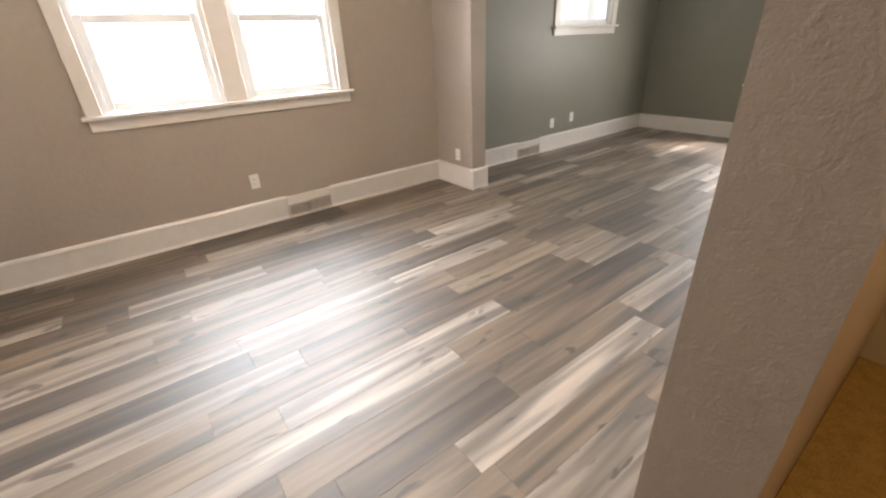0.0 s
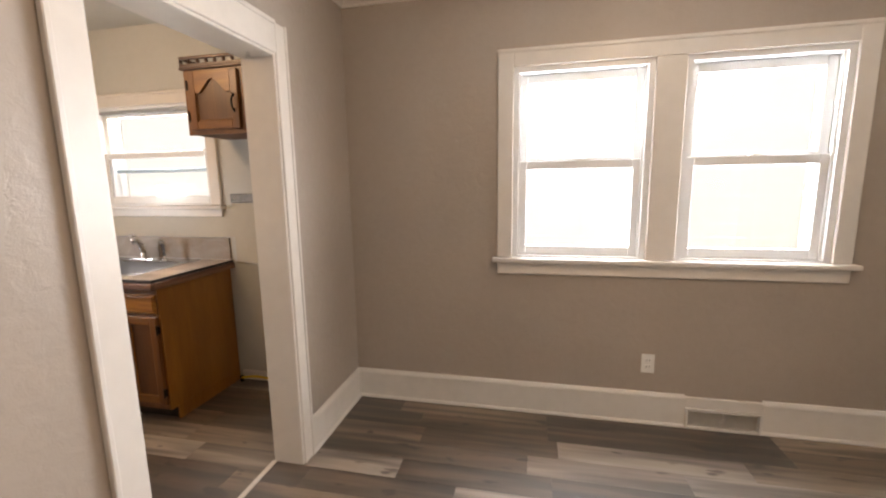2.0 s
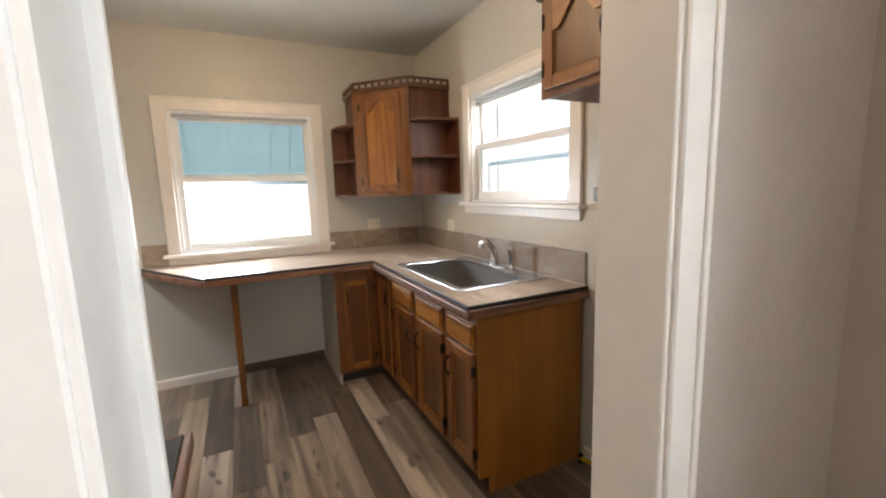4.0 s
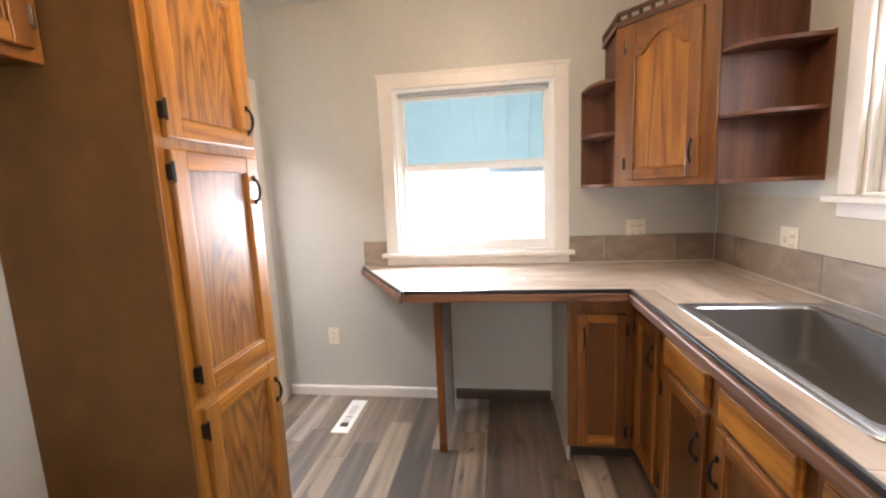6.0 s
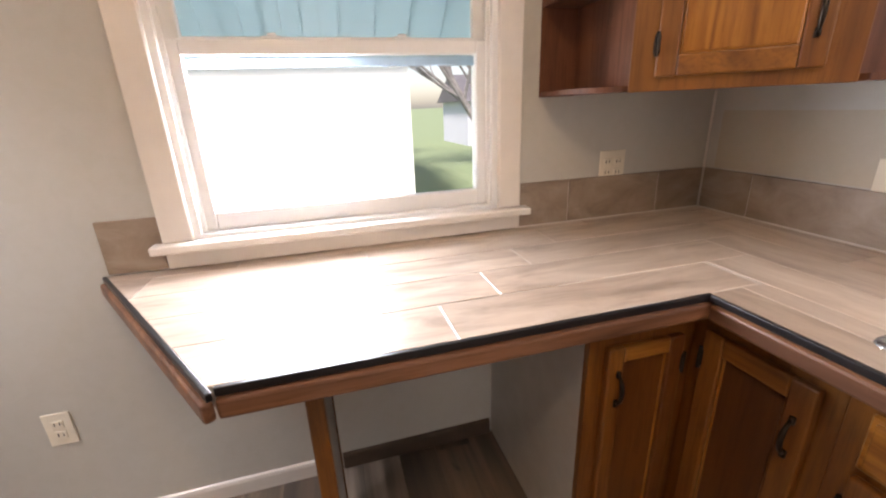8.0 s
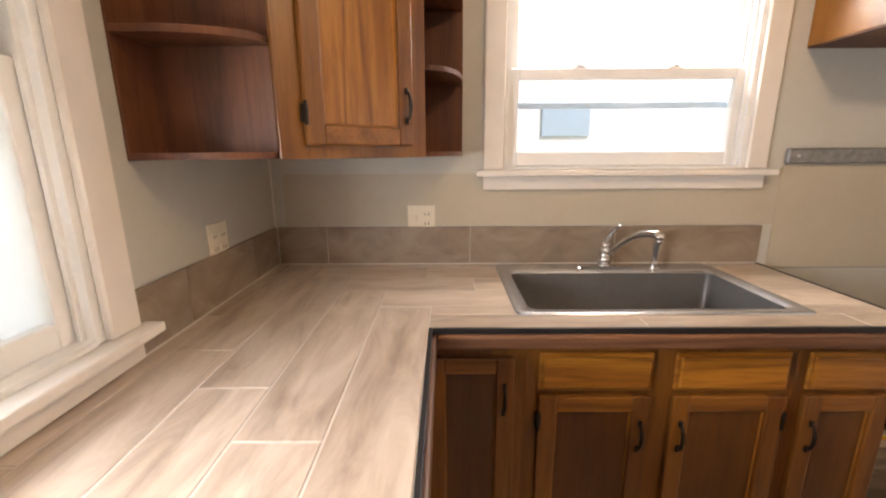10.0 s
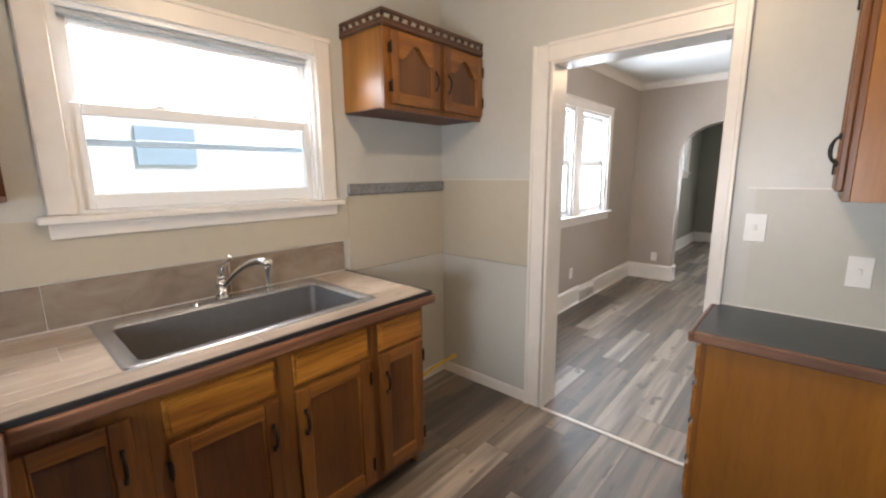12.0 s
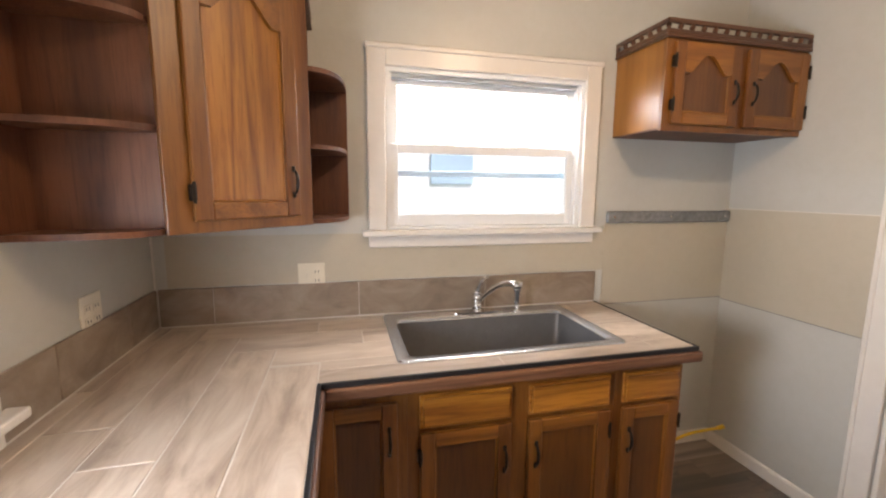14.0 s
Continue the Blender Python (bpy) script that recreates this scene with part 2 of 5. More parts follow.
EDGE_WOOD = wood("red_oak_edging", (0.11, 0.045, 0.022), (0.24, 0.115, 0.062), "X", 0.48, 8.0)
EDGE_WOOD_Y = wood("red_oak_edging_crosswise", (0.11, 0.045, 0.022), (0.24, 0.115, 0.062), "Y", 0.48, 8.0)
RAIL_WOOD = wood("dark_gallery_rail_wood", (0.05, 0.02, 0.01), (0.11, 0.045, 0.02), "X", 0.35, 6.0)
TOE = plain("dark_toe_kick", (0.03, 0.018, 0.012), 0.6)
TILE_STOPS = [(0.28, 0.208, 0.160), (0.51, 0.418, 0.342), (0.67, 0.59, 0.51)]
TILE_X = tile_material("wood_look_tile_lengthwise", "X", TILE_STOPS, 1.0, 0.28)
TILE_Y = tile_material("wood_look_tile_crosswise", "Y", TILE_STOPS, 1.0, 0.28)
SPLASH = tile_material("brown_stone_tile", "N", [(0.17, 0.125, 0.09), (0.27, 0.21, 0.16), (0.37, 0.31, 0.25)], 1.0, 0.4)
GROUT = plain("pale_grout", (0.62, 0.57, 0.52), 0.8, scale=90)
BLACK_EDGE = plain("black_rubber_edging", (0.012, 0.012, 0.014), 0.35)
SLATE = plain("black_slate_laminate", (0.022, 0.025, 0.027), 0.28, grain=0.35, scale=18)
SINK_GREY = plain("grey_composite_sink", (0.115, 0.112, 0.112), 0.35, grain=0.12, scale=260)
SINK_RIM = plain("brushed_steel_rim", (0.60, 0.62, 0.66), 0.26, 0.9, 0.05, 120)
CHROME = plain("chrome", (0.80, 0.80, 0.80), 0.08, 1.0, 0.02)
BRONZE = plain("antique_black_iron", (0.035, 0.028, 0.022), 0.32, 0.8, 0.2, 80)
IVORY = plain("ivory_plate", (0.74, 0.69, 0.58), 0.35, grain=0.03)
WHITE_PLATE = plain("white_plate", (0.80, 0.79, 0.76), 0.35, grain=0.02)
SLOT = plain("dark_slot", (0.03, 0.03, 0.03), 0.6)
VENT_METAL = plain("painted_vent_metal", (0.66, 0.62, 0.57), 0.35, 0.0, 0.05)
GREY_STRIP = plain("grey_metal_strip", (0.24, 0.245, 0.25), 0.5, 0.2, 0.25, 40)
YELLOW = plain("yellow_gas_hose", (0.78, 0.52, 0.02), 0.4)
GLASS = glass_material()
BASE_STRIP = plain("dark_base_strip", (0.075, 0.050, 0.032), 0.6, grain=0.15, scale=12)
PALE_BEIGE = wall_paint("pale_beige_wall_paint", (0.50, 0.485, 0.425), 0.40, 0.2)
LEG_PANEL = plain("pale_grey_panel", (0.50, 0.49, 0.47), 0.5, grain=0.06, scale=12)
STRIP_WHITE = plain("pale_threshold", (0.72, 0.66, 0.60), 0.4)
SIDING = plain("white_lap_siding", (0.84, 0.85, 0.86), 0.5, grain=0.04)
GREY_SIDING = plain("pale_grey_siding", (0.55, 0.58, 0.65), 0.6, grain=0.05)
HEAD_SHADE = plain("head_shade_grey", (0.42, 0.44, 0.46), 0.5)
# Storm rail metal; the blue of the daylight on it is in the base colour.
STORM = plain("blue_lit_storm_sash", (0.50, 0.66, 0.80), 0.4, 0.0)
SHUTTER = plain("blue_grey_paint", (0.36, 0.49, 0.60), 0.5)
AWNING = plain("turquoise_awning", (0.46, 0.63, 0.66), 0.45, grain=0.08, scale=6)
_nt = AWNING.node_tree
_tl, _ms = nd(_nt, "BsdfTranslucent", Color=(0.66, 0.80, 0.82, 1)), nd(_nt, "MixShader", Fac=0.6)
_nt.links.new(_nt.nodes["Principled BSDF"].outputs[0], _ms.inputs[1])
_nt.links.new(_tl.outputs[0], _ms.inputs[2])
_nt.links.new(_ms.outputs[0], _nt.nodes["Material Output"].inputs[0])
POST = plain("pale_turquoise_paint", (0.50, 0.66, 0.70), 0.5, grain=0.06, scale=8)
# Bark lightened to carry the haze of glare on the window glass.
HAZY_BARK = plain("hazy_tree_bark", (0.31, 0.30, 0.29), 0.9, grain=0.4, scale=14, bumps=0.8)
LEAF = plain("young_leaves", (0.10, 0.12, 0.05), 0.7, grain=0.3, scale=3)
GRASS = plain("spring_lawn", (0.19, 0.26, 0.135), 0.9, grain=0.16, scale=25)
ROOF = plain("grey_roof_shingle", (0.12, 0.12, 0.13), 0.9, grain=0.3, scale=10)
DOOR_WHITE = plain("white_door_paint", (0.78, 0.79, 0.78), 0.35, grain=0.03)
CARPET = plain("tan_carpet", (0.36, 0.24, 0.09), 0.95, grain=0.25, scale=150, bumps=0.6)
BULB = glowing("lit_bulb", (1.0, 0.80, 0.55), 25.0)

# ---- building helpers ----
BASE = {}


def thing(name, base, label="", category="", group="", kind=""):
    ob = new(name)
    ob.location = base
    ob.empty_display_size = 0.05
    BASE[ob] = Vector(base)
    return tagged(ob, label, category, group, kind)


def part(name, bm, mat, parent=None, label="", smooth=False):
    """Links a bmesh, drawn in world places, as one mesh, under a thing or a part."""
    base = BASE[parent] if parent is not None else Vector((0, 0, 0))
    if base.length:
        bmesh.ops.translate(bm, verts=bm.verts, vec=-base)
    me = bpy.data.meshes.new(name)
    bm.to_mesh(me)
    bm.free()
    mats = mat if isinstance(mat, (list, tuple)) else [mat]
    for x in mats:
        me.materials.append(x)
    if smooth:
        for p in me.polygons:
            p.use_smooth = True
    ob = new(name, me)
    if parent is not None:
        ob.parent = parent
        BASE[ob] = base
    if label:
        ob["label"] = label
    return ob


def solid(name, bm, mat, label, category, group="", kind="", smooth=False):
    """A thing of one mesh."""
    ob = part(name, bm, mat, None, "", smooth)
    BASE[ob] = Vector((0, 0, 0))
    return tagged(ob, label, category, group, kind)


def box(bm, lo, hi, bevel=0.0, M=None, seg=1):
    lo, hi = [min(a, b) for a, b in zip(lo, hi)], [max(a, b) for a, b in zip(lo, hi)]
    c = [(a + b) / 2 for a, b in zip(lo, hi)]
    s = [b - a for a, b in zip(lo, hi)]
    r = bmesh.ops.create_cube(bm, size=1.0, matrix=Matrix.Translation(c) @ Matrix.Diagonal((*s, 1)))
    vs = r["verts"]
    if bevel > 0:
        bevel = min(bevel, min(s) * 0.45)
        es = list({e for v in vs for e in v.link_edges})
        rb = bmesh.ops.bevel(bm, geom=es, offset=bevel, segments=seg, affect="EDGES", profile=0.5)
        vs = list({v for f in rb["faces"] for v in f.verts} | {v for v in vs if v.is_valid})
    if M is not None:
        bmesh.ops.transform(bm, matrix=M, verts=vs)
    return vs


def bx(name, lo, hi, mat, parent=None, bevel=0.002, label="", M=None):
    bm = bmesh.new()
    box(bm, lo, hi, bevel, M)
    return part(name, bm, mat, parent, label)


def prism(bm, pts, z0, z1, M=None):
    """A flat outline pushed up from z0 to z1."""
    vs = [bm.verts.new((x, y, z0)) for x, y in pts]
    f = bm.faces.new(vs)
    r = bmesh.ops.extrude_face_region(bm, geom=[f])
    up = [g for g in r["geom"] if isinstance(g, bmesh.types.BMVert)]
    bmesh.ops.translate(bm, verts=up, vec=(0, 0, z1 - z0))
    bmesh.ops.recalc_face_normals(bm, faces=list({f for v in vs + up for f in v.link_faces}))
    if M is not None:
        bmesh.ops.transform(bm, matrix=M, verts=vs + up)
    return vs + up


def cyl(bm, a, b, r0, r1=None, n=14):
    a, b = Vector(a), Vector(b)
    d = b - a
    m = Matrix.Translation((a + b) / 2) @ d.to_track_quat("Z", "Y").to_matrix().to_4x4()
    return bmesh.ops.create_cone(bm, cap_ends=True, segments=n, radius1=r0, radius2=r1 if r1 is not None else r0, depth=d.length, matrix=m)["verts"]


def tube(bm, pts, r, n=10):
    """A round bar bent through the points, with a radius or one for each point."""
    pts = [Vector(p) for p in pts]
    rs = r if isinstance(r, (list, tuple)) else [r] * len(pts)
    rings = []
    for i, p in enumerate(pts):
        d = (pts[min(i + 1, len(pts) - 1)] - pts[max(i - 1, 0)]).normalized()
        u = d.orthogonal().normalized() if i == 0 else (rings[-1][1] - d * rings[-1][1].dot(d)).normalized()
        w = d.cross(u)
        rings.append(([bm.verts.new(p + rs[i] * (u * math.cos(2 * math.pi * k / n) + w * math.sin(2 * math.pi * k / n))) for k in range(n)], u))
    for (a, _), (b, _) in zip(rings, rings[1:]):
        for k in range(n):
            bm.faces.new((a[k], a[(k + 1) % n], b[(k + 1) % n], b[k]))
    bm.faces.new(rings[0][0][::-1])
    bm.faces.new(rings[-1][0])
    bmesh.ops.recalc_face_normals(bm, faces=bm.faces[:])


def frame_of(origin, right, out):
    """Local x runs to the right, local -y outward, z up."""
    x, y = Vector(right).normalized(), -Vector(out).normalized()
    z = Vector((0, 0, 1))
    return Matrix(((x.x, y.x, z.x, origin[0]), (x.y, y.y, z.y, origin[1]), (x.z, y.z, z.z, origin[2]), (0, 0, 0, 1)))


def wall(name, lo, hi, holes, axis, mat, label):
    """A wall as blocks round rectangular holes (a0, z0, a1, z1) along its axis x or y."""
    bm = bmesh.new()
    k = 0 if axis == "x" else 1
    cuts = sorted({lo[k], hi[k], *[h[0] for h in holes], *[h[2] for h in holes]})
    for a, b in zip(cuts, cuts[1:]):
        inside = sorted((h for h in holes if h[0] <= a + 1e-6 and h[2] >= b - 1e-6), key=lambda h: h[1])
        z = lo[2]
        spans = []
        for h in inside:
            spans.append((z, h[1]))
            z = h[3]
        spans.append((z, hi[2]))
        for z0, z1 in spans:
            if z1 - z0 > 1e-4:
                l, u = list(lo), list(hi)
                l[k], u[k], l[2], u[2] = a, b, z0, z1
                box(bm, l, u)
    bmesh.ops.remove_doubles(bm, verts=bm.verts, dist=1e-5)
    return solid(name, bm, mat, label, "wall", kind="structure")

# ---- structure ----
KX0, KX1, KYN, KYS, H = -3.04, -0.145, 0.07, -2.68, 2.57
DX1, DYS = 3.70, -3.30
LX0, LX1, LYN, LYS = 3.87, 7.60, -0.05, -4.60
DOOR_Y0, DOOR_Y1, DOOR_H = -1.585, -0.733, 2.035

wall("wall_north_kitchen", (-3.25, KYN, 0), (-0.065, 0.30, H + 0.1), [(-2.085, 1.31, -1.095, 2.035)], "x", KITCHEN_PAINT, "light grey painted kitchen wall above the sink")
wall("wall_west_kitchen", (-3.25, -3.2, 0), (KX0, KYN, H + 0.1), [(-1.835, 0.995, -0.845, 2.020)], "y", KITCHEN_PAINT, "light grey painted kitchen wall with a window")
wall("wall_south_kitchen", (KX0, KYS - 0.15, 0), (-0.66, KYS, H + 0.1), [(-2.85, 0.0, -2.09, 2.03)], "x", KITCHEN_PAINT, "light grey painted kitchen wall with a doorway")
wall("wall_closet", (-0.66, KYS - 0.15, 0), (KX1, -2.24, H + 0.1), [], "x", KITCHEN_PAINT, "light grey painted wall return beside the counter")
wall("wall_partition_kitchen_side", (KX1, -3.62, 0), (-0.065, KYN, H + 0.1), [(DOOR_Y0, 0.0, DOOR_Y1, DOOR_H)], "y", KITCHEN_PAINT, "light grey painted partition wall with a cased opening")
wall("wall_partition_dining_side", (-0.065, -3.62, 0), (0.0, 0.0, H + 0.1), [(DOOR_Y0, 0.0, DOOR_Y1, DOOR_H)], "y", DINING_PAINT, "taupe painted partition wall with a cased opening")
wall("wall_north_dining", (-0.065, 0.0, 0), (3.80, 0.30, H + 0.1), [(1.035, 0.99, 1.785, 2.088), (1.93, 0.99, 2.685, 2.088)], "x", DINING_PAINT, "taupe painted dining room wall with a double window")
wall("wall_south_dining", (0.0, DYS - 0.19, 0), (DX1, DYS, H + 0.1), [(0.85, 0.0, 1.80, 2.10)], "x", DINING_PAINT, "taupe painted dining room wall with an opening")
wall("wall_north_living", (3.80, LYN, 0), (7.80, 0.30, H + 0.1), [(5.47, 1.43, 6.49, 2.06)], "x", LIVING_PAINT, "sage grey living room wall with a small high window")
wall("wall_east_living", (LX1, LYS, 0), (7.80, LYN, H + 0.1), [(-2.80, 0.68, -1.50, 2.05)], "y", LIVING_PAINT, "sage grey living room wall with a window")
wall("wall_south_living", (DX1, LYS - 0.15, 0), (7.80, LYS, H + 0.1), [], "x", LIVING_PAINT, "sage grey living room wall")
wall("wall_hall", (0.55, -5.2, 0), (3.4, -5.05, H + 0.1), [], "x", BEIGE_PAINT, "tan painted hall wall")
wall("wall_hall_west", (0.40, -5.2, 0), (0.55, DYS - 0.19, H + 0.1), [], "y", BEIGE_PAINT, "tan painted hall wall")
wall("wall_hall_east", (3.4, -5.2, 0), (3.55, DYS - 0.19, H + 0.1), [], "y", BEIGE_PAINT, "tan painted hall wall")


def arch_wall():
    """Wall with a wide flat-topped arch."""
    ya, yb, spring, top, rad = -0.545, -2.93, 1.66, 2.038, 0.62
    pts = [(0.0, 0.0), (ya, 0.0)]
    n = 14
    for i in range(n + 1):
        a = math.pi / 2 * i / n
        pts.append((ya - rad * (1 - math.cos(a) ** 0.85), spring + (top - spring) * math.sin(a) ** 0.85))
    for i in range(n, -1, -1):
        a = math.pi / 2 * i / n
        pts.append((yb + rad * (1 - math.cos(a) ** 0.85), spring + (top - spring) * math.sin(a) ** 0.85))
    pts += [(yb, 0.0), (LYS, 0.0), (LYS, H + 0.1), (0.0, H + 0.1)]
    bm = bmesh.new()
    M = Matrix(((0, 0, 1, 0), (1, 0, 0, 0), (0, 1, 0, 0), (0, 0, 0, 1)))
    prism(bm, pts, DX1, LX0, M)
    bmesh.ops.triangulate(bm, faces=[f for f in bm.faces if len(f.verts) > 4])
    for f in bm.faces:
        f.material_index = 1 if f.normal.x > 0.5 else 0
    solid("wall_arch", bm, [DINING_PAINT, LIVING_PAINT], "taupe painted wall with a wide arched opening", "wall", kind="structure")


arch_wall()


def ceiling(name, lo, hi, label, mat=CEILING_PAINT):
    bm = bmesh.new()
    box(bm, (*lo, H), (*hi, H + 0.08))
    solid(name, bm, mat, label, "ceiling", kind="structure")


ceiling("ceiling_kitchen", (KX0, -2.83), (KX1, KYN), "grey-white painted kitchen ceiling", KITCHEN_CEILING)
ceiling("ceiling_dining", (0.0, DYS), (DX1, 0.0), "white painted dining room ceiling")
ceiling("ceiling_living", (LX0, LYS), (LX1, LYN), "white painted living room ceiling")
ceiling("ceiling_hall", (0.55, -5.05), (3.4, DYS - 0.19), "white painted hall ceiling")


def sweep(bm, prof, a, b, out):
    """A moulding profile (depth, height) carried from a to b; out is the way it stands off the wall."""
    a, b, out = Vector(a), Vector(b), Vector(out)
    r0 = [bm.verts.new(a + out * d + Vector((0, 0, z))) for d, z in prof]
    r1 = [bm.verts.new(b + out * d + Vector((0, 0, z))) for d, z in prof]
    n = len(prof)
    fs = [bm.faces.new((r0[i], r0[(i + 1) % n], r1[(i + 1) % n], r1[i])) for i in range(n)]
    fs += [bm.faces.new(r0[::-1]), bm.faces.new(r1)]
    bmesh.ops.recalc_face_normals(bm, faces=fs)


TALL = [(0, 0), (0.026, 0), (0.028, 0.008), (0.020, 0.018), (0.018, 0.022), (0.018, 0.168), (0.022, 0.172), (0.020, 0.184), (0.010, 0.198), (0, 0.200)]
LOW = [(0, 0), (0.012, 0), (0.012, 0.055), (0.008, 0.066), (0, 0.070)]
CROWN = [(0, 0), (0.012, 0.0), (0.016, 0.012), (0.030, 0.022), (0.052, 0.048), (0.056, 0.058), (0.070, 0.062), (0.070, 0.0725), (0, 0.0725)]


def moulding(name, prof, runs, z, label, mat=TRIM):
    ob = thing(name, (0, 0, 0), label, "trim", kind="structure")
    for a, b, out in runs:
        bm = bmesh.new()
        sweep(bm, prof, (*a, z), (*b, z), (*out, 0))
        part("moulding", bm, mat, ob)
    return ob


moulding("baseboard_dining", TALL, [
    ((0.0, 0.0), (2.045, 0.0), (0, -1)), ((2.445, 0.0), (DX1, 0.0), (0, -1)),
    ((0.0, 0.0), (0.0, -0.65), (1, 0)), ((DX1, 0.0), (DX1, -0.575), (-1, 0)), ((DX1 - 0.02, -0.545), (LX0 + 0.02, -0.545), (0, -1)),
    ((0.0, -1.69), (0.0, DYS), (1, 0)), ((DX1, -2.90), (DX1, DYS), (-1, 0)), ((DX1 - 0.02, -2.93), (LX0 + 0.02, -2.93), (0, 1)),
    ((1.80, DYS), (DX1, DYS), (0, 1)), ((0.0, DYS), (0.85, DYS), (0, 1))], 0.0, "tall white painted baseboard with a moulded top")
moulding("baseboard_living", TALL, [
    ((LX0, LYN), (4.84, LYN), (0, -1)), ((5.24, LYN), (LX1, LYN), (0, -1)), ((LX1, LYN), (LX1, LYS), (-1, 0)), ((LX0, LYN), (LX0, -0.545), (1, 0)), ((LX0, -2.93), (LX0, LYS), (1, 0)), ((LX0, LYS), (LX1, LYS), (0, 1))], 0.0, "tall white painted baseboard with a moulded top")
moulding("baseboard_kitchen", LOW, [
    ((-0.975, KYN), (KX1, KYN), (0, -1)), ((KX1, KYN), (KX1, -0.65), (-1, 0)), ((KX0, -1.53), (KX0, KYS), (1, 0)), ((-0.66, -2.24), (-0.66, KYS), (-1, 0)), ((-1.48, KYS), (-0.66, KYS), (0, 1))], 0.0, "low white painted baseboard")
moulding("crown_moulding", CROWN, [
    ((0.0, 0.0), (DX1, 0.0), (0, -1)), ((0.0, 0.0), (0.0, DYS), (1, 0)), ((DX1, 0.0), (DX1, DYS), (-1, 0)), ((0.0, DYS), (DX1, DYS), (0, 1))], H - 0.0725, "white painted crown moulding under the ceiling")
moulding("crown_moulding_living", CROWN, [
    ((LX0, LYN), (LX1, LYN), (0, -1)), ((LX1, LYN), (LX1, LYS), (-1, 0)), ((LX0, LYN), (LX0, LYS), (1, 0))], H - 0.0725, "white painted crown moulding under the ceiling")
moulding("base_strip_west", LOW, [((KX0, -0.88), (KX0, -1.50), (1, 0))], 0.0, "dark brown base strip under the counter", BASE_STRIP)


# ---- floor ----
def floor_bed():
    bm = bmesh.new()
    box(bm, (-3.25, -5.2, -0.12), (7.8, 0.30, -0.004))
    return bm


floor = tagged(part("floor", floor_bed(), SUBFLOOR), "grey-brown wood-look plank floor", "floor", kind="structure")
BASE[floor] = Vector((0, 0, 0))

# painted patches left by old fittings, around the range nook and by the counter
for nm, lo, hi in (("wall_patch_nook_east", (KX1 - 0.003, -0.645, 0.885), (KX1, KYN, 1.405)), ("wall_patch_nook_north", (-0.94, KYN - 0.003, 0.895), (KX1 - 0.003, KYN, 1.33)),
                   ("wall_patch_counter", (KX1 - 0.003, -2.24, 0.862), (KX1, -1.69, 1.372)), ("wall_patch_sink", (-2.99, KYN - 0.002, 1.085), (-0.94, KYN, 1.30))):
    bm = bmesh.new()
    box(bm, lo, hi)
    solid(nm, bm, PALE_BEIGE if nm == "wall_patch_counter" else BEIGE_PAINT, "older beige paint band on the kitchen wall", "wall paint", kind="structure")

for nm, lo, hi, mt in (("paint_line_counter", (KX1 - 0.0055, -2.24, 1.371), (KX1 - 0.0005, -1.66, 1.375), TRIM), ("paint_line_nook_top", (KX1 - 0.0055, -0.645, 1.404), (KX1 - 0.0005, KYN, 1.407), TRIM),
                       ("paint_line_nook_low", (KX1 - 0.0045, -0.645, 0.883), (KX1 - 0.0005, KYN, 0.886), GREY_STRIP), ("paint_line_nook_north", (-0.97, KYN - 0.0045, 0.893), (KX1 - 0.003, KYN - 0.0005, 0.896), GREY_STRIP),
                       ("caulk_counter", (KX1 - 0.006, -2.238, 0.8575), (KX1 - 0.0005, -1.58, 0.8625), TRIM)):
    bm = bmesh.new()
    box(bm, lo, hi)
    solid(nm, bm, mt, "thin ridge at the edge of old wall paint", "wall paint", kind="structure")


# ---- openings ----
def casing_door(name, label):
    ob = thing(name, (-0.065, DOOR_Y1, 0), label, "door frame", kind="structure")
    for side, x0, x1, ra, rb, la, lb in ((1, 0.0, 0.022, DOOR_Y1 - 0.006, DOOR_Y1 + 0.075, DOOR_Y0 - 0.092, DOOR_Y0 + 0.006), (-1, KX1 - 0.022, KX1, DOOR_Y1 + 0.006, DOOR_Y1 + 0.098, DOOR_Y0 - 0.022, DOOR_Y0 + 0.036)):
        top = DOOR_H + (0.125 if side > 0 else 0.085)
        xe = x1 if side > 0 else x0
        for a, b, edge in ((ra, rb, rb), (la, lb, la)):
            bm = bmesh.new()
            box(bm, (x0, a, 0), (x1, b, top), 0.004)
            s = 1 if edge == rb else -1
            box(bm, (xe - 0.004 * side, edge - 0.014 * s, 0), (xe + 0.006 * side, edge + 0.004 * s, top + 0.004), 0.003)
            part("casing_side", bm, TRIM, ob)
        bm = bmesh.new()
        box(bm, (x0, lb, DOOR_H - 0.006), (x1, ra, top), 0.004)
        box(bm, (xe - 0.004 * side, lb, top - 0.012), (xe + 0.006 * side, ra, top + 0.008), 0.003)
        part("casing_head", bm, TRIM, ob)
    for a, b in ((DOOR_Y1 - 0.018, DOOR_Y1), (DOOR_Y0, DOOR_Y0 + 0.018)):
        bx("jamb", (KX1 - 0.012, a, 0), (0.012, b, DOOR_H), TRIM, ob, 0.003)
    bx("jamb_head", (KX1 - 0.012, DOOR_Y0 + 0.018, DOOR_H - 0.018), (0.012, DOOR_Y1 - 0.018, DOOR_H), TRIM, ob, 0.003)
    for y in (-0.82, -1.52):
        bm = bmesh.new()
        cyl(bm, (-0.065, y, DOOR_H - 0.034), (-0.065, y, DOOR_H - 0.018), 0.009)
        part("track_stud", bm, CHROME, ob)


casing_door("door_1", "wide cased opening with white painted trim, no door leaf")
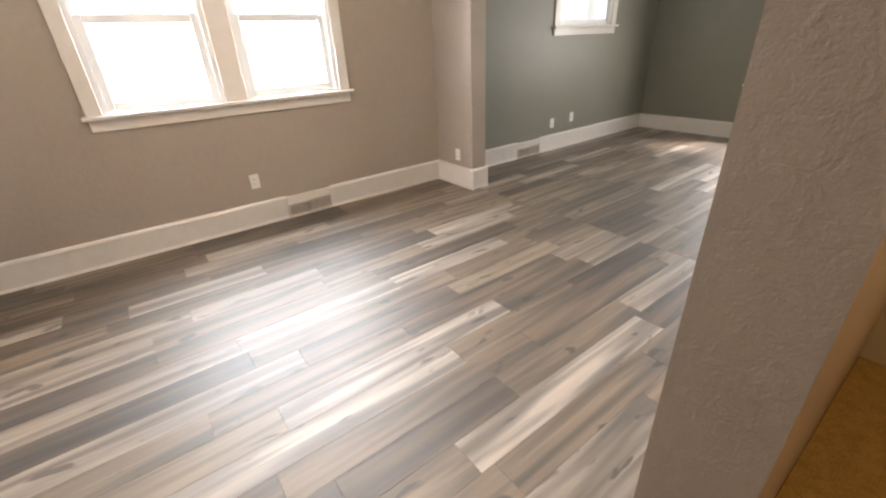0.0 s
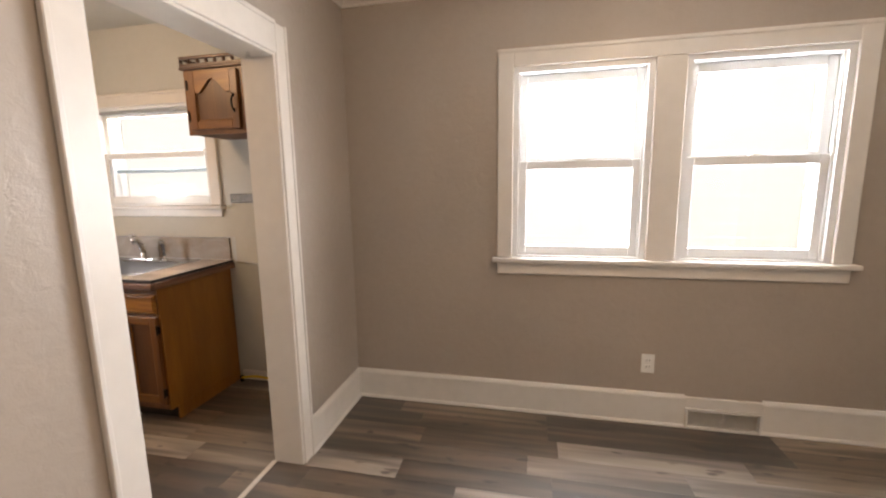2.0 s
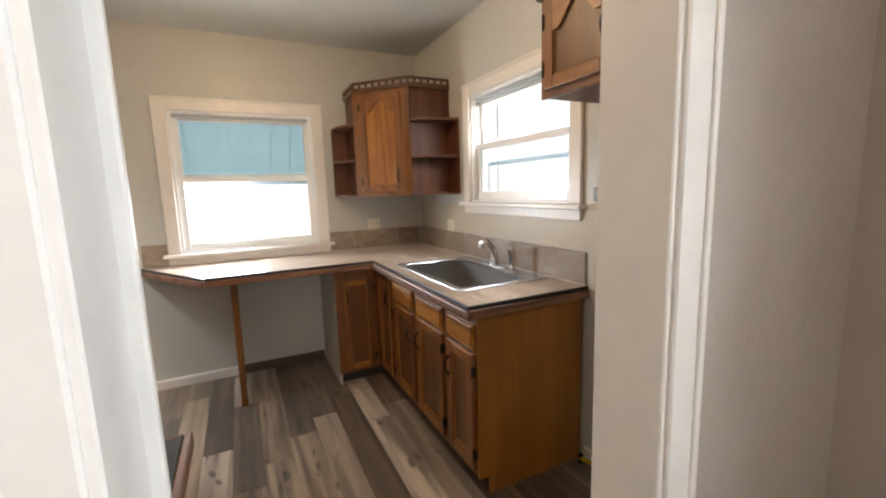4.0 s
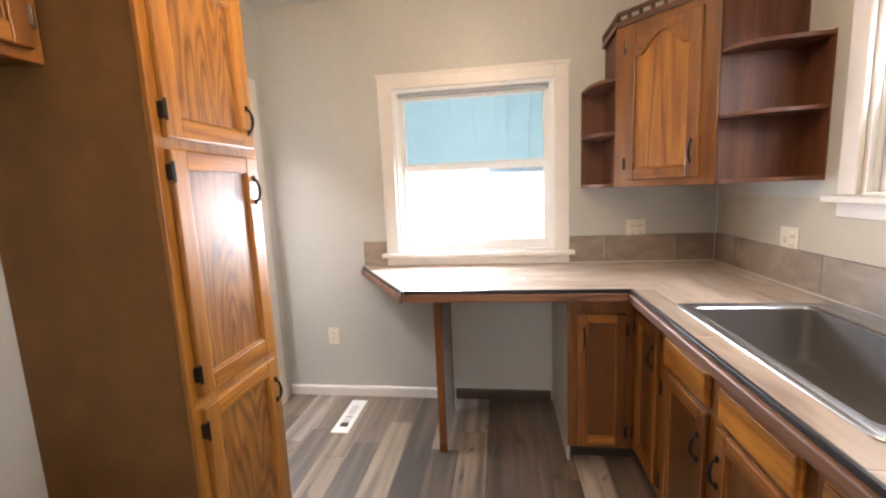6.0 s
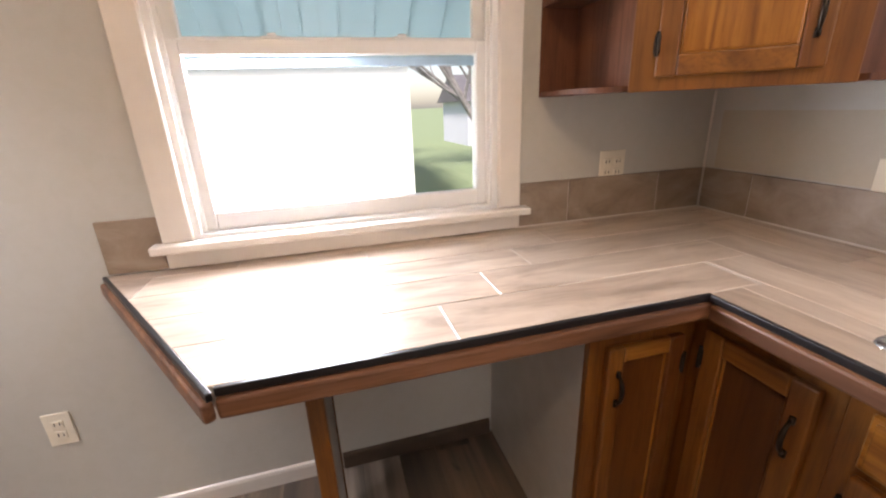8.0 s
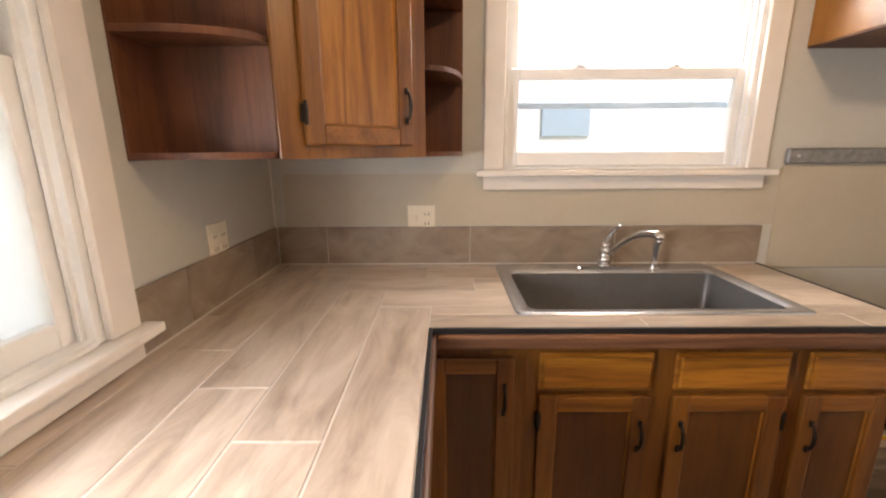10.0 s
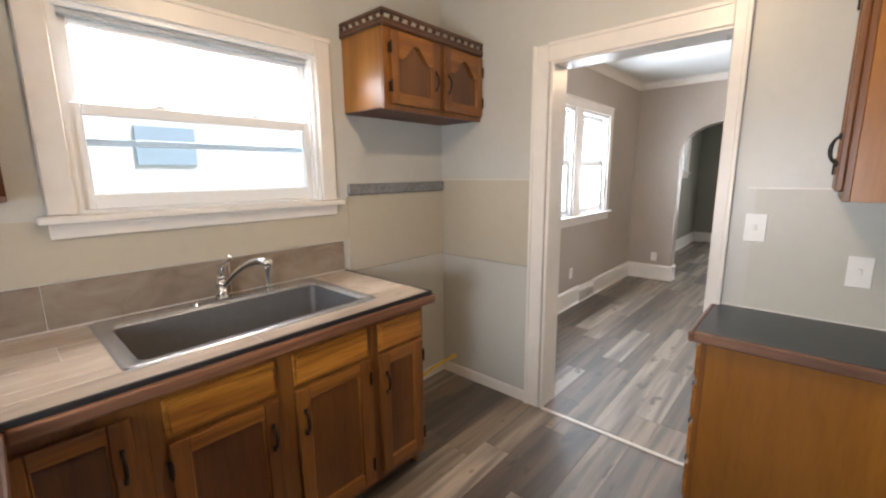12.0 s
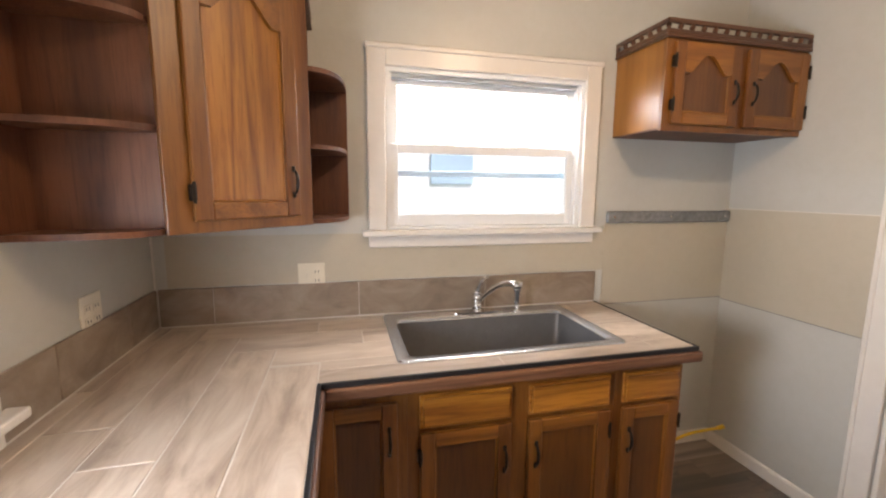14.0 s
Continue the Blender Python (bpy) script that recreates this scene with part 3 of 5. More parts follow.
bx_t = thing("threshold_strip", (-0.15, DOOR_Y0, 0.0), "pale threshold strip across the floor in the opening", "threshold", kind="structure")
bx("strip", (-0.168, DOOR_Y0 + 0.018, 0.0), (-0.140, DOOR_Y1 - 0.018, 0.007), STRIP_WHITE, bx_t, 0.003)


def sash(ob, name, M, w, z0, z1, y, rail, bottom=None):
    """A sash of four rails with a pane, local x 0..w, standing at depth y."""
    bottom = bottom or rail
    bm = bmesh.new()
    t = 0.028
    for lo, hi in (((0, y, z0), (rail, y + t, z1)), ((w - rail, y, z0), (w, y + t, z1)), ((rail, y, z0), (w - rail, y + t, z0 + bottom)), ((rail, y, z1 - rail), (w - rail, y + t, z1))):
        box(bm, lo, hi, 0.003, M)
    sh = part(name, bm, VINYL, ob)
    bm = bmesh.new()
    box(bm, (rail - 0.004, y + 0.012, z0 + bottom - 0.004), (w - rail + 0.004, y + 0.015, z1 - rail + 0.004), 0, M)
    p = part("pane", bm, GLASS, sh)
    p.visible_shadow = False
    return sh


def window(name, M, opens, z0, z1, cw, label, depth=0.20, locks=2, apron=0.075, stool=0.045, meet=None, rail=0.042, t=0.022, storm=None):
    """Double-hung windows side by side in one casing. Local x right, -y into the room, wall face at y 0."""
    ob = thing(name, M.translation, label, "window", kind="structure")
    x0, x1 = opens[0][0], opens[-1][1]
    for a, b in ((x0 - cw, x0 + 0.004), (x1 - 0.004, x1 + cw)):
        bm = bmesh.new()
        box(bm, (a, -0.020, z0), (b, 0.0, z1 + cw), 0.004, M)
        part("casing_side", bm, TRIM, ob)
    bm = bmesh.new()
    box(bm, (x0 + 0.004, -0.020, z1 - 0.004), (x1 - 0.004, 0.0, z1 + cw), 0.004, M)
    box(bm, (x0 - cw - 0.006, -0.027, z1 + cw - 0.014), (x1 + cw + 0.006, 0.0, z1 + cw + 0.008), 0.004, M)
    part("casing_head", bm, TRIM, ob)
    for (a, b), (c, d) in zip(opens, opens[1:]):
        bm = bmesh.new()
        box(bm, (b - 0.004, -0.020, z0), (c + 0.004, 0.0, z1 - 0.004), 0.004, M)
        part("mullion", bm, TRIM, ob)
    bm = bmesh.new()
    box(bm, (x0 - cw - 0.028, -stool - 0.010, z0 - 0.026), (x1 + cw + 0.028, -0.0, z0), 0.006, M, 2)
    part("window_stool", bm, TRIM, ob)
    bm = bmesh.new()
    box(bm, (x0 - cw, -0.018, z0 - 0.026 - apron), (x1 + cw, 0.0, z0 - 0.026), 0.004, M)
    part("apron", bm, TRIM, ob)
    for a, b in opens:
        bm = bmesh.new()
        box(bm, (a, 0.0, z0), (a + t, depth, z1), 0, M)
        box(bm, (b - t, 0.0, z0), (b, depth, z1), 0, M)
        box(bm, (a + t, 0.0, z1 - t), (b - t, depth, z1), 0, M)
        box(bm, (a + t, -0.002, z0 - 0.02), (b - t, depth, z0 + 0.012), 0, M)
        for s in (a + t, b - t - 0.012):
            box(bm, (s, 0.020, z0 + 0.012), (s + 0.012, 0.030, z1 - t), 0, M)
        part("window_frame", bm, VINYL, ob)
        if storm:
            # Added grey bar that draws the shadow gap above the upper sash.
            bm = bmesh.new()
            box(bm, (a + t, 0.022, z1 - t - 0.020), (b - t, 0.062, z1 - t - 0.0005), 0.003, M)
            part("head_track", bm, HEAD_SHADE, ob, "grey bar standing in for the shadow gap under the window head")
        Ms = M @ Matrix.Translation((a + t, 0, 0))
        w = b - a - 2 * t
        mz = meet or (z0 + z1) / 2
        sash(ob, "upper_sash", Ms, w, mz - 0.014, z1 - t, 0.066, rail)
        lo = sash(ob, "lower_sash", Ms, w, z0 + 0.012, mz + 0.018, 0.034, rail, 0.055)
        for f in ((0.3, 0.7) if locks == 2 else (0.5,)):
            bm = bmesh.new()
            box(bm, (w * f - 0.028, 0.036, mz + 0.018), (w * f + 0.028, 0.060, mz + 0.026), 0.003, Ms)
            box(bm, (w * f - 0.012, 0.030, mz + 0.024), (w * f + 0.014, 0.050, mz + 0.033), 0.003, Ms)
            part("sash_lock", bm, VINYL, lo)
        if storm:
            bm = bmesh.new()
            box(bm, (a + t, 0.125, storm - 0.014), (b - t, 0.143, storm + 0.014), 0.003, M)
            part("storm_rail", bm, STORM, ob, "metal storm sash rail with blue daylight in its colour")
    return ob


window("window_1", frame_of((0, 0, 0), (1, 0, 0), (0, -1, 0)), [(1.035, 1.785), (1.93, 2.685)], 0.995, 2.088, 0.085, "pair of white double-hung windows in one white casing", meet=1.545, locks=1, rail=0.050, t=0.034)
window("window_2", frame_of((0, KYN, 0), (1, 0, 0), (0, -1, 0)), [(-2.085, -1.095)], 1.315, 2.035, 0.078, "white double-hung window above the kitchen sink", meet=1.69, apron=0.055, storm=1.577)
window("window_3", frame_of((KX0, 0, 0), (0, 1, 0), (1, 0, 0)), [(-1.835, -0.845)], 1.0, 2.020, 0.080, "white double-hung window above the tiled counter", meet=1.535, apron=0.056, storm=1.50)
window("window_4", frame_of((0, LYN, 0), (1, 0, 0), (0, -1, 0)), [(5.47, 6.49)], 1.43, 2.06, 0.095, "small high white window in the living room wall", meet=1.75, locks=1, depth=0.345)
window("window_5", frame_of((LX1, 0, 0), (0, -1, 0), (-1, 0, 0)), [(1.50, 2.80)], 0.68, 2.05, 0.11, "white double-hung living room window", meet=1.36, locks=1)


def back_door():
    ob = thing("door_2", (-2.85, KYS, 0), "closed white painted door in a white casing", "door", kind="structure")
    for a, b in ((-2.935, -2.844), (-2.096, -2.0)):
        bx("casing_side", (a, KYS, 0), (b, KYS + 0.02, 2.115), TRIM, ob, 0.004)
    bx("casing_head", (-2.844, KYS, 2.024), (-2.096, KYS + 0.02, 2.115), TRIM, ob, 0.004)
    for a, b in ((-2.85, -2.83), (-2.11, -2.09)):
        bx("jamb", (a, KYS - 0.15, 0), (b, KYS + 0.004, 2.03), TRIM, ob, 0.003)
    bx("jamb_head", (-2.83, KYS - 0.15, 2.01), (-2.11, KYS + 0.004, 2.03), TRIM, ob, 0.003)
    leaf = bx("door_leaf", (-2.828, KYS - 0.145, 0.012), (-2.112, KYS - 0.11, 2.008), DOOR_WHITE, ob, 0.004)
    bm = bmesh.new()
    cyl(bm, (-2.76, KYS - 0.111, 1.02), (-2.76, KYS - 0.100, 1.02), 0.008)
    part("lock_hole", bm, BRONZE, leaf)


back_door()

bm = bmesh.new()
cyl(bm, (KX0 + 0.004, KYN - 0.004, 1.08), (KX0 + 0.004, KYN - 0.004, 1.375), 0.0045, None, 8)
solid("corner_caulk", bm, TRIM, "pale caulk bead in the kitchen corner", "trim", kind="structure")

# ---- kitchen cabinets ----
def handle(parent, M, x, z, horizontal=False, L=0.085):
    """Arched iron pull, thick in the middle, on two feet."""
    bm = bmesh.new()
    pts, rs = [], []
    for i in range(9):
        u = i / 8
        d = 0.006 + 0.017 * math.sin(math.pi * u) ** 0.6
        s = (u - 0.5) * L
        pts.append((x + s, -d, z) if horizontal else (x, -d, z + s))
        rs.append(0.0035 + 0.0028 * math.sin(math.pi * u))
    tube(bm, [M @ Vector(p) for p in pts], rs, 8)
    for s in (-L / 2, L / 2):
        c = (x + s, 0, z) if horizontal else (x, 0, z + s)
        box(bm, (c[0] - 0.006, -0.008, c[2] - 0.010), (c[0] + 0.006, 0.0, c[2] + 0.010), 0.002, M)
    return part("handle", bm, BRONZE, parent, "black iron arched pull", True)


def hinge(parent, M, x, z):
    bm = bmesh.new()
    box(bm, (x - 0.008, -0.024, z - 0.024), (x + 0.008, 0.0, z + 0.024), 0.005, M, 2)
    cyl(bm, M @ Vector((x, -0.022, z - 0.030)), M @ Vector((x, -0.022, z + 0.030)), 0.005, None, 8)
    return part("hinge", bm, BRONZE, parent, "black iron hinge")


def cab_door(parent, M, w, h, arch=False, pull=None, hinges=None, rail_mat=None, panel_mat=None, stile_mat=None, stile=0.052, hz=(0.08, -0.08)):
    """Framed door; local x 0..w, z 0..h, standing off the face at -y. pull: (x, z)."""
    T = 0.020
    bm = bmesh.new()
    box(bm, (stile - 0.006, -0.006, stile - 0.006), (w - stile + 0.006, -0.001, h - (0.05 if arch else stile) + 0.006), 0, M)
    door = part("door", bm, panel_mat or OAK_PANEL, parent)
    for a, b in ((0, stile), (w - stile, w)):
        bm = bmesh.new()
        box(bm, (a, -T, 0), (b, 0, h), 0.005, M, 2)
        part("stile", bm, stile_mat or OAK, door)
    bm = bmesh.new()
    box(bm, (stile - 0.001, -T + 0.0008, 0.0006), (w - stile + 0.001, 0, stile), 0.005, M, 2)
    part("rail", bm, rail_mat or OAK_X, door)
    bm = bmesh.new()
    if arch:
        n = 16
        pts = [(stile - 0.001, h - 0.0006)]
        for i in range(n + 1):
            u = i / n
            b = max(0.0, math.sin(math.pi * min(1, max(0, (u - 0.12) / 0.76)))) ** 1.3
            pts.append((stile + (w - 2 * stile) * u, h - 0.125 + 0.078 * b))
        pts.append((w - stile + 0.001, h - 0.0006))
        P = M @ Matrix(((1, 0, 0, 0), (0, 0, -1, 0), (0, 1, 0, 0), (0, 0, 0, 1)))
        prism(bm, pts, 0.0, T - 0.0008, P)
    else:
        box(bm, (stile - 0.001, -T + 0.0008, h - stile), (w - stile + 0.001, 0, h - 0.0006), 0.005, M, 2)
    part("rail", bm, rail_mat or OAK_X, door)
    bm = bmesh.new()
    s0, s1, r = stile, w - stile, 0.006
    zt = h - stile if not arch else h - 0.125
    for lo, hi in (((s0, -0.011, stile), (s0 + r, -0.005, zt)), ((s1 - r, -0.011, stile), (s1, -0.005, zt)), ((s0 + r, -0.011, stile), (s1 - r, -0.005, stile + r))):
        box(bm, lo, hi, 0.002, M)
    part("bead", bm, OAK_SIDE, door)
    if pull:
        handle(door, M @ Matrix.Translation((0, -T, 0)), pull[0], pull[1])
    if hinges is not None:
        for z in hz:
            hinge(door, M, hinges, z if z > 0 else h + z)
    return door


def drawer_front(parent, M, w, h):
    bm = bmesh.new()
    box(bm, (0, -0.012, 0), (w, 0, h), 0.003, M)
    box(bm, (0.010, -0.020, 0.010), (w - 0.010, -0.010, h - 0.010), 0.006, M, 2)
    return part("drawer_front", bm, OAK_DRAWER, parent)


FY = -0.555


def base_unit(name, x0, x1, label, top, doors, group, side=None):
    ob = thing(name, (x0, FY, 0), label, "cabinet", group)
    bx("body", (x0, FY + 0.02, 0.09), (x1, 0.05, top), BROWN_SIDE, ob, 0)
    bm = bmesh.new()
    box(bm, (x0, FY, 0.09), (x1, FY + 0.02, 0.87), 0.001)
    part("face_frame", bm, OAK, ob)
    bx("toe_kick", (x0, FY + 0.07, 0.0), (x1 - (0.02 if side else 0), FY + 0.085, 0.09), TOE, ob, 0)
    if side:
        bm = bmesh.new()
        box(bm, (x1, FY - 0.001, 0.088), (x1 + 0.012, 0.052, 0.871), 0.001)
        box(bm, (x1, FY + 0.055, 0.0), (x1 + 0.012, 0.052, 0.088), 0.001)
        part("side_panel", bm, OAK_SIDE, ob, "smooth oak veneer side")
    for a, b, z0, z1, pull, hg in doors:
        M = frame_of((a, FY, z0), (1, 0, 0), (0, -1, 0))
        w = b - a
        cab_door(ob, M, w, z1 - z0, False, (0.028 if pull < 0 else w - 0.028, z1 - z0 - 0.13), (0.0 if hg < 0 else w))
        if z1 < 0.75:
            drawer_front(ob, frame_of((a, FY, 0.702), (1, 0, 0), (0, -1, 0)), w, 0.118)
    return ob


G = "lower oak cabinets"
base_unit("corner_base_cabinet", -2.42, -2.085, "dark honey oak corner base cabinet under the tiled counter", 0.87, [(-2.375, -2.12, 0.125, 0.81, 1, -1)], G)
base_unit("sink_base_cabinet", -2.085, -1.295, "honey oak double-door base cabinet under the sink", 0.64, [(-2.045, -1.715, 0.125, 0.685, 1, -1), (-1.65, -1.32, 0.125, 0.685, -1, 1)], G)
base_unit("end_base_cabinet", -1.295, -1.005, "narrow honey oak base cabinet with one drawer and door", 0.64, [(-1.265, -1.01, 0.125, 0.685, -1, 1)], G, True)


def west_unit():
    ob = thing("west_base_cabinet", (-2.42, -0.87, 0), "honey oak base cabinet with one door beside the knee space", "cabinet", G)
    bx("body", (KX0 + 0.002, -0.855, 0.09), (-2.44, KYN - 0.01, 0.87), BROWN_SIDE, ob, 0)
    bx("face_frame", (-2.44, -0.87, 0.09), (-2.42, FY, 0.87), OAK, ob, 0.001)
    bx("side_panel", (KX0 + 0.002, -0.870, 0.0), (-2.44, -0.855, 0.87), LEG_PANEL, ob, 0.001, "pale grey side panel")
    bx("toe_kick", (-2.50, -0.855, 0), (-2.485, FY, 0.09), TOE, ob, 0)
    cab_door(ob, frame_of((-2.42, -0.825, 0.11), (0, 1, 0), (1, 0, 0)), 0.225, 0.675, False, (0.028, 0.56), 0.225, OAK_Y, stile=0.045)


west_unit()


def leg_panel():
    ob = thing("counter_support", (-2.47, -1.51, 0), "upright support panel with a worn oak front edge under the counter", "support panel")
    bx("panel", (-2.86, -1.520, 0.0), (-2.485, -1.500, 0.872), LEG_PANEL, ob, 0.001, "pale grey panel")
    bx("front_edge", (-2.485, -1.529, 0.0), (-2.452, -1.491, 0.872), OAK, ob, 0.003)
    bx("back_strip", (-2.875, -1.525, 0.0), (-2.86, -1.495, 0.872), BROWN_SIDE, ob, 0.001)
    bx("foot", (-2.47, -1.531, 0.0), (-2.450, -1.489, 0.05), BROWN_SIDE, ob, 0.003)


leg_panel()

# ---- tiled worktop ----
CT = 0.915
SX0, SX1, SY0, SY1 = -2.095, -1.230, -0.500, 0.030


def clip(poly, a, b):
    """Keeps the part of a polygon to the left of the line a-b."""
    out = []
    n = len(poly)
    side = lambda p: (b[0] - a[0]) * (p[1] - a[1]) - (b[1] - a[1]) * (p[0] - a[0])
    for i in range(n):
        p, q = poly[i], poly[(i + 1) % n]
        sp, sq = side(p), side(q)
        if sp >= 0:
            out.append(p)
        if sp * sq < 0:
            t = sp / (sp - sq)
            out.append((p[0] + (q[0] - p[0]) * t, p[1] + (q[1] - p[1]) * t))
    return out


TIP, ENDW = (-2.345, -1.655), (KX0, -2.085)


def slab(bm, poly, z0, z1, bev=0.0):
    vs = prism(bm, poly, z0, z1)
    return vs


def worktop():
    ob = thing("worktop", (-2.36, -0.60, 0.872), "L-shaped counter tiled in pale wood-look planks with a black-lined oak edge", "countertop")
    bm = bmesh.new()
    z0, z1 = 0.872, CT - 0.0015
    for x0, y0, x1, y1 in ((KX0, SY1, -0.985, KYN), (KX0, SY0, SX0, SY1), (SX1, SY0, -0.985, SY1), (KX0, -0.595, -0.985, SY0)):
        box(bm, (x0, y0, z0), (x1, y1, z1))
    west = clip([(KX0, -2.2), (-2.365, -2.2), (-2.365, -0.595), (KX0, -0.595)], ENDW, TIP)
    slab(bm, west, z0, z1)
    part("grout_bed", bm, GROUT, ob, "pale grout")
    J = 0.0022

    def tile(poly, mat):
        c = (sum(p[0] for p in poly) / len(poly), sum(p[1] for p in poly) / len(poly))
        bm = bmesh.new()
        vs = prism(bm, poly, CT - 0.006, CT)
        top = [f for f in bm.faces if f.normal.z > 0.9]
        es = [e for f in top for e in f.edges]
        bmesh.ops.bevel(bm, geom=es, offset=0.0012, segments=1, affect="EDGES")
        part("tile", bm, mat, ob)

    cols = ((-2.525, -2.365, -0.445, -1.215), (-2.680, -2.525, -0.283, -1.055), (-2.832, -2.680, -0.115, -0.892), (-2.985, -2.832, 0.02, -0.725), (KX0, -2.985, KYN, -0.50))
    for x0, x1, top, first in cols:
        y = top
        nxt = first
        while y > -2.2:
            poly = [(x0 + J, nxt + J), (x1 - J, nxt + J), (x1 - J, y - J), (x0 + J, y - J)]
            poly = clip(poly, ENDW, TIP)
            if len(poly) > 2:
                area = 0.5 * abs(sum(p[0] * q[1] - q[0] * p[1] for p, q in zip(poly, poly[1:] + poly[:1])))
                if area > 0.0008:
                    tile(poly, TILE_Y)
            y, nxt = nxt, nxt - 0.610
    rows = ((-0.595, -0.43, -2.365, -1.755), (-0.43, -0.28, -2.525, -2.07), (-0.28, -0.125, -2.680, -2.213), (-0.125, 0.02, -2.832, -2.39), (0.02, KYN - 0.012, -2.985, -2.55))
    for y0, y1, x, first in rows:
        nxt = first
        while x < -0.99:
            nx = min(nxt, -0.985)
            rects = []
            # cut round the sink
            for a, b, c, d in ((x, y0, nx, min(y1, SY0)), (x, max(y0, SY0), min(nx, SX0), min(y1, SY1)), (max(x, SX1), max(y0, SY0), nx, min(y1, SY1)), (x, max(y0, SY1), nx, y1)):
                if c - a > 0.012 and d - b > 0.012:
                    rects.append((a, b, c, d))
            for a, b, c, d in rects:
                tile([(a + J, b + J), (c - J, b + J), (c - J, d - J), (a + J, d - J)], TILE_X)
            x, nxt = nxt, nxt + 0.610
    # black edging and oak nosing
    d = Vector((TIP[0] - ENDW[0], TIP[1] - ENDW[1], 0))
    L = d.length
    MD = frame_of((ENDW[0], ENDW[1], 0), d, Vector((d.y, -d.x, 0)))
    for nm, mat, mat_y, lo, hi, zb, zt in (("black_edge", BLACK_EDGE, BLACK_EDGE, 0.0, 0.011, 0.899, CT + 0.0015), ("oak_edge", EDGE_WOOD, EDGE_WOOD_Y, 0.0, 0.022, 0.858, 0.899)):
        bev = 0.002 if nm == "black_edge" else 0.007
        bm = bmesh.new()
        box(bm, (-2.365 + hi, -0.595 - hi, zb), (-0.985 + hi, -0.595, zt), bev, None, 2)
        part(nm, bm, mat, ob)
        bm = bmesh.new()
        box(bm, (-0.985, -0.595, zb), (-0.985 + hi, KYN - 0.001, zt), bev, None, 2)
        part(nm, bm, mat_y, ob)
        bm = bmesh.new()
        box(bm, (-2.365, TIP[1], zb), (-2.365 + hi, -0.595, zt), bev, None, 2)
        part(nm, bm, mat_y, ob)
        bm = bmesh.new()
        box(bm, (0.0, -hi, zb), (L, 0, zt), bev, MD, 2)
        part(nm, bm, mat, ob)
    # under-counter board of the knee space
    bm = bmesh.new()
    slab(bm, clip([(KX0 + 0.01, -2.2), (-2.385, -2.2), (-2.385, -0.87), (KX0 + 0.01, -0.87)], (ENDW[0], ENDW[1] + 0.02), (TIP[0], TIP[1] + 0.02)), 0.8715, 0.8722)
    part("underside", bm, BROWN_SIDE, ob)


worktop()


def backsplash():
    ob = thing("backsplash", (KX0, KYN, CT), "row of brown stone-look backsplash tiles above the counter", "backsplash")
    z0, z1 = CT + 0.003, 1.080
    for a, b in ((-3.026, -2.82), (-2.82, -2.213), (-2.213, -1.60), (-1.60, -0.985)):
        bx("tile", (a + 0.0015, KYN - 0.011, z0 + 0.004), (b - 0.0015, KYN - 0.0005, z1), SPLASH, ob, 0.0015)
    for a, b in ((KYN - 0.013, -0.16), (-0.16, -0.562), (-0.562, -0.765), (-1.915, -2.075)):
        bx("tile", (KX0 + 0.0005, b + 0.0015, z0 + 0.004), (KX0 + 0.011, a - 0.0015, z1), SPLASH, ob, 0.0015)
    bm = bmesh.new()
    box(bm, (-3.029, KYN - 0.009, CT + 0.0005), (-0.99, KYN - 0.001, CT + 0.0075))
    box(bm, (KX0 + 0.001, -0.765, CT + 0.0005), (KX0 + 0.009, KYN - 0.001, CT + 0.0075))
    box(bm, (-3.029, KYN - 0.008, CT + 0.006), (-0.99, KYN - 0.0006, z1 - 0.004))
    box(bm, (KX0 + 0.0006, -0.763, CT + 0.006), (KX0 + 0.008, KYN - 0.001, z1 - 0.004))
    part("grout", bm, GROUT, ob, "pale grout")


backsplash()


